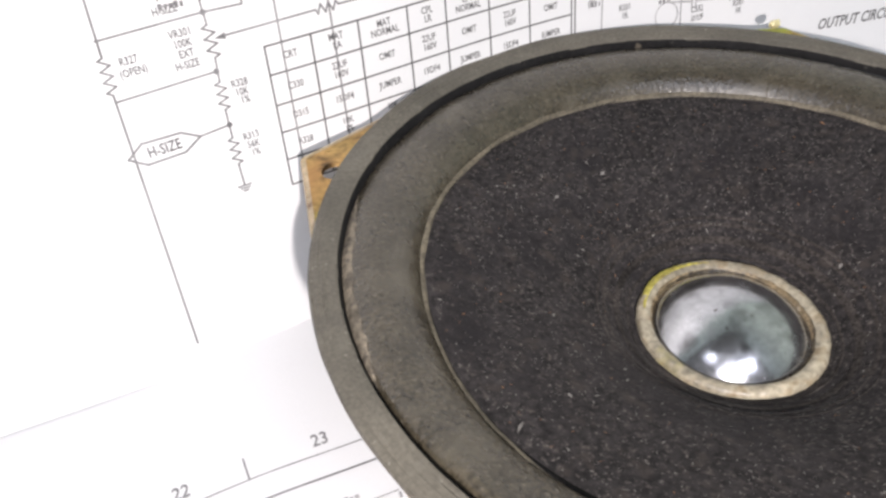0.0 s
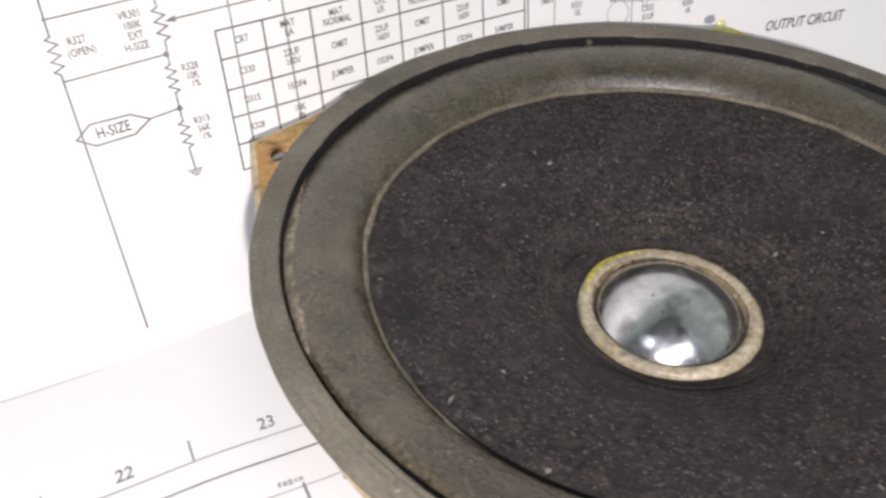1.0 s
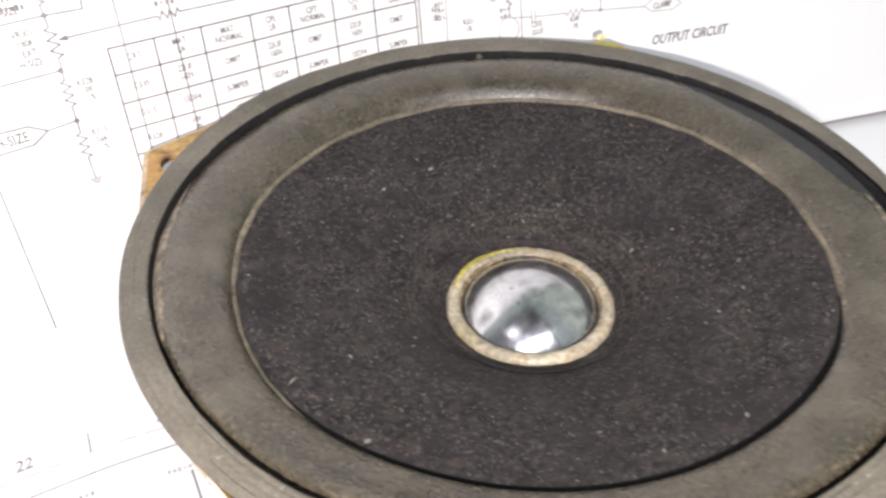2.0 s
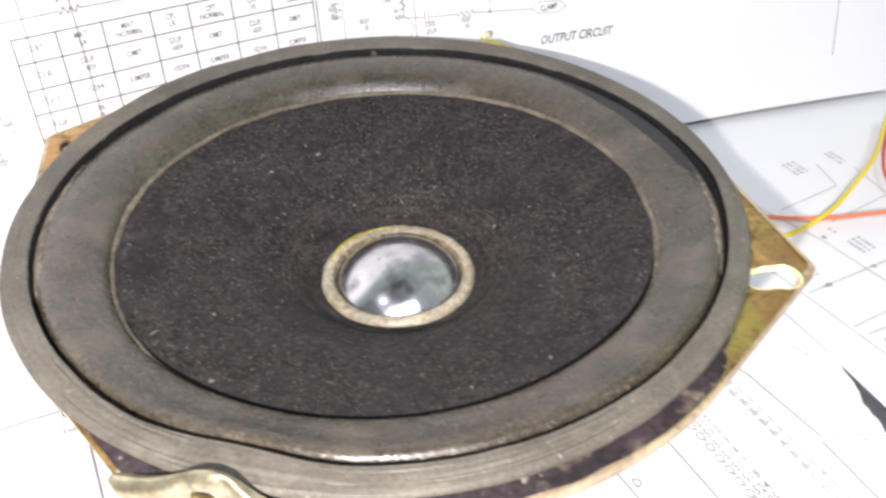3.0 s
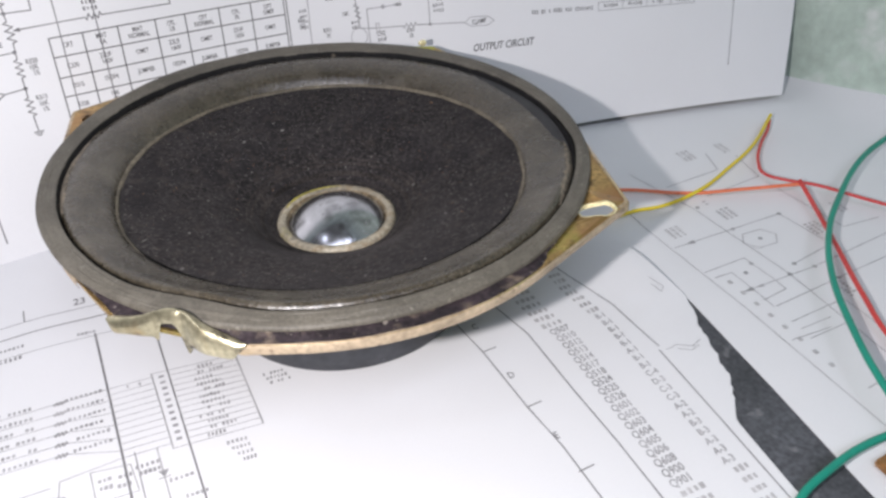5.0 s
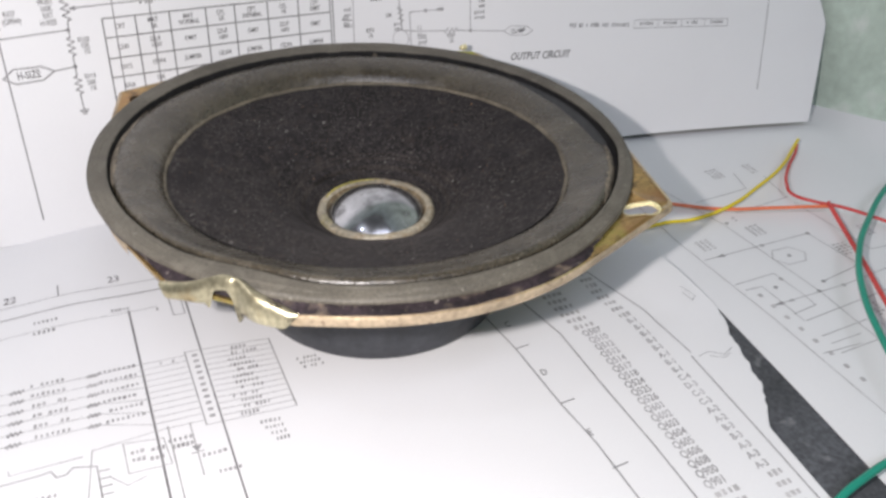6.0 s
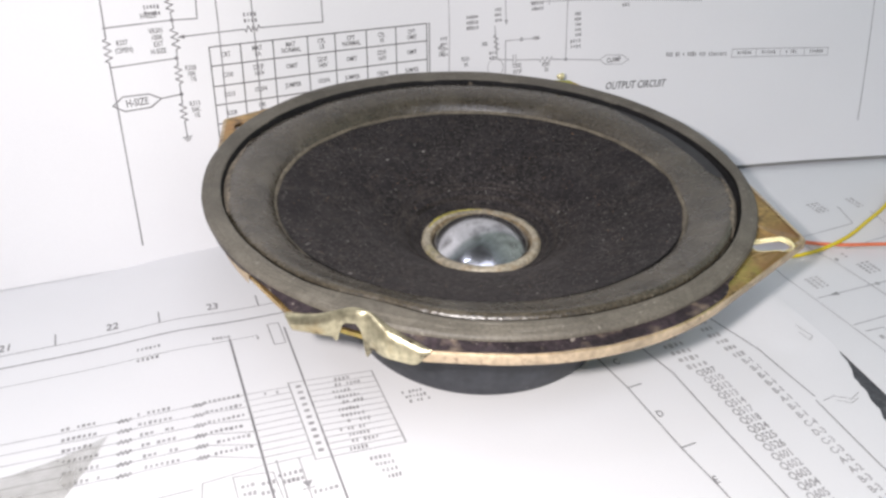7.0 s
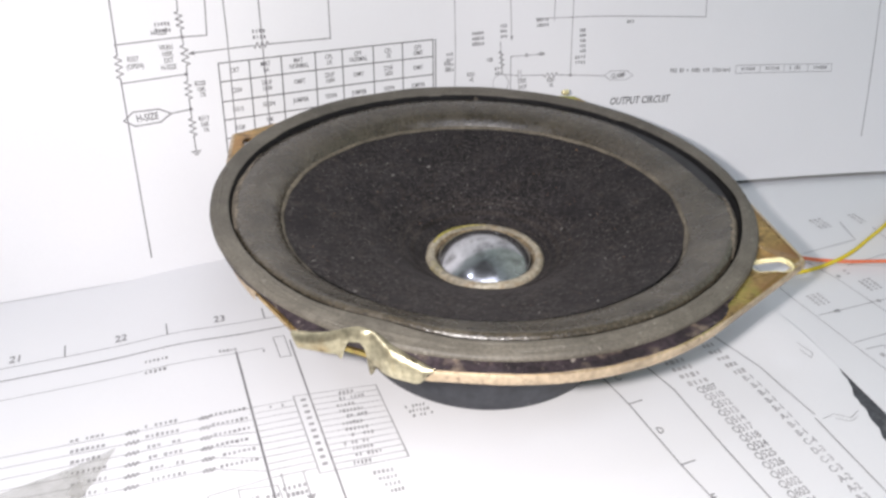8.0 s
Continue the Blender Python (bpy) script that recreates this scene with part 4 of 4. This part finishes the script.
TAB_FOOT = ((0, -0.6), (0.05, -2.2), (0.2, -1.9), (0.335, -2.0), (0.36, -3.4), (0.385, -0.8), (0.41, 1.6), (0.5, 2.2), (0.535, 0.8), (0.555, -5.4), (0.575, -5.2), (0.61, -2.7), (0.72, -2.8), (0.9, -3.1), (1, -1.2))


def eased(pts, x, wide):
    return sum(along(pts, min(max(x + wide * (i - 2) / 2, 0), 1)) for i in range(5)) / 5


def bent(s, t):
    """The crumpled flap: s along the cut corner, t from its rounded upper fold to its torn lower edge."""
    x0, y0, x1, y1 = -57.6, -41.8, -34.4, -61.0
    top, foot = eased(TAB_TOP, s, 0.06), eased(TAB_FOOT, s, 0.008)
    hump = smoothstep(0.2, 0.5, s) * (1 - smoothstep(0.55, 0.75, s))
    turn = t * 2.5 - 0.5
    end = min(smoothstep(-0.03, 0.07, s), smoothstep(1.03, 0.92, s))
    foot = top + (foot - top) * (0.3 + 0.7 * end)
    out = 0.5 - 0.9 * hump + (1.9 - 0.6 * hump) * (0.25 + 0.75 * end) * math.sin(turn) + 0.25 * math.sin(9 * s + 2 * t) 
    fall = (1 - math.cos(max(turn, 0))) / (1 - math.cos(2.0))
    z = 44.5 + top - (top - foot) * fall - 1.2 * max(0.0, -turn)
    return x0 + (x1 - x0) * s - 0.638 * out, y0 + (y1 - y0) * s - 0.770 * out, z


part("bent_tab", grid(110, 18, bent, 0.7), BRASSY, flange, "bent and torn brassy steel tab")

part("basket", revolve([(62.6, 42.0), (60.5, 41.4), (57.5, 36.5), (47, 26.5), (38, 21.5), (30, 20.8), (30, 20.2), (38.4, 20.6), (47.6, 25.8), (58.4, 36.0), (61.4, 40.6), (63.6, 41.9)], 128), STEEL_DARK, speaker, "black pressed steel basket").matrix_basis = LEVEL
part("magnet", revolve([(0.02, 0.3), (36.3, 0.3), (37.0, 0.7), (37.2, 1.4), (37.2, 17.0), (35.8, 18.0), (34.0, 18.4), (33.2, 20.4), (0.02, 20.4)], 128), FERRITE, speaker, "dark grey ring magnet").matrix_basis = LEVEL


def lumpy(a, r, z):
    k = noise.noise(Vector((math.cos(a) * 8, math.sin(a) * 8, r * 0.4))) + 0.6 * noise.noise(Vector((math.cos(a) * 25, math.sin(a) * 25, r)))
    return r + 0.16 * k, z + 0.14 * k


glue_ring = part("glue_ring", revolve([(16.45, 23.2), (16.3, 24.1), (15.8, 24.6), (15.1, 24.75), (14.4, 24.6), (13.9, 24.2)], 160, warp=lumpy), GLUE, speaker, "cream dried glue ring round the dust cap")
R, FOOT = 18.6, 13.6
dome = [(13.8, 22.8)]
for i in range(25):
    a = math.asin(FOOT / R) * (1 - i / 24.1)
    dome.append((max(R * math.sin(a), 0.02), 23.2 - math.sqrt(R * R - FOOT * FOOT) + R * math.cos(a)))
part("glue_stain", revolve([(14.75, 24.45), (14.35, 24.0), (14.0, 23.4), (13.6, 23.2), (13.2, 23.45)], 160,
                           warp=lambda a, r, z: (r + (0.3 * noise.noise(Vector((math.cos(a) * 9, math.sin(a) * 9, 3.0))) if r < 13.4 else 0), z + 0.03)), BROWN_GLUE, glue_ring, "brown mottled glue in the gutter round the dust cap")


def smear(s, t):
    a, r = radians(68 + 75 * s), 14.9 + (1.45 - 0.9 * abs(2 * s - 1) ** 2) * t
    x, y = r * math.cos(a), r * math.sin(a)
    return x, y, 24.86 - 0.5 * t * t + 0.16 * noise.noise(Vector((x, y, 1.0)))


part("yellow_glue", grid(60, 6, smear, 0.25), YELLOW_GLUE, glue_ring, "yellow dried glue on the ring")
part("dust_cap", revolve(dome, 96), SILVER, speaker, "shiny silvered domed dust cap")

# flecks and lint lying on the cone
rng = random.Random(5)
for name, mat, count in (("lint", DUST, 2400), ("rust_fleck", RUST_DUST, 150)):
    pts, faces = [], []

    def fleck(r, a, length, wide, turn):
        k = len(pts)
        for sx, sy in ((-1, -0.6), (0.2, -1), (1, 0.1), (0.1, 1)):
            u, v = sx * length / 2, sy * wide / 2
            x = r * math.cos(a) + u * math.cos(turn) - v * math.sin(turn)
            y = r * math.sin(a) + u * math.sin(turn) + v * math.cos(turn)
            rr, aa = math.hypot(x, y), math.atan2(y, x)
            pts.append(cone_point(aa, rr, along(CONE, rr) + 0.12))
        faces.append((k, k + 1, k + 2, k + 3))
    if name == "lint":
        for x, y, length, wide, turn in ((-16.4, 33.1, 1.3, 0.7, 0.3), (-47.6, -14.1, 2.6, 0.5, 0.75), (-4.4, 36.1, 1.5, 0.8, 0.2), (-40.9, -29.2, 1.3, 0.9, 0.2), (-5.0, -47.2, 1.2, 0.4, 1.3), (9.0, -47.2, 1.3, 0.5, 0.9), (23.1, 0.1, 1.7, 0.6, 0.3), (22.5, -25.6, 0.9, 0.6, 1.0), (-38.0, -10.0, 1.1, 0.6, 1.4)):
            fleck(math.hypot(x, y), math.atan2(y, x), length, wide, turn)
    for i in range(count):
        big = rng.random() < 0.022
        fleck(math.sqrt(rng.uniform(19 ** 2, 51.5 ** 2)), rng.uniform(0, 6.283), rng.uniform(0.5, 1.2) if big else rng.uniform(0.12, 0.75), rng.uniform(0.2, 0.4) if big else rng.uniform(0.05, 0.16), rng.uniform(0, 6.283))
    me = bpy.data.meshes.new(name)
    me.from_pydata(pts, [], faces)
    me.materials.append(mat)
    ob = new(name, me)
    ob.parent = cone
    tagged(ob, "pale lint and dust flecks on the cone" if name == "lint" else "small rusty flecks on the cone", kind="stuff")
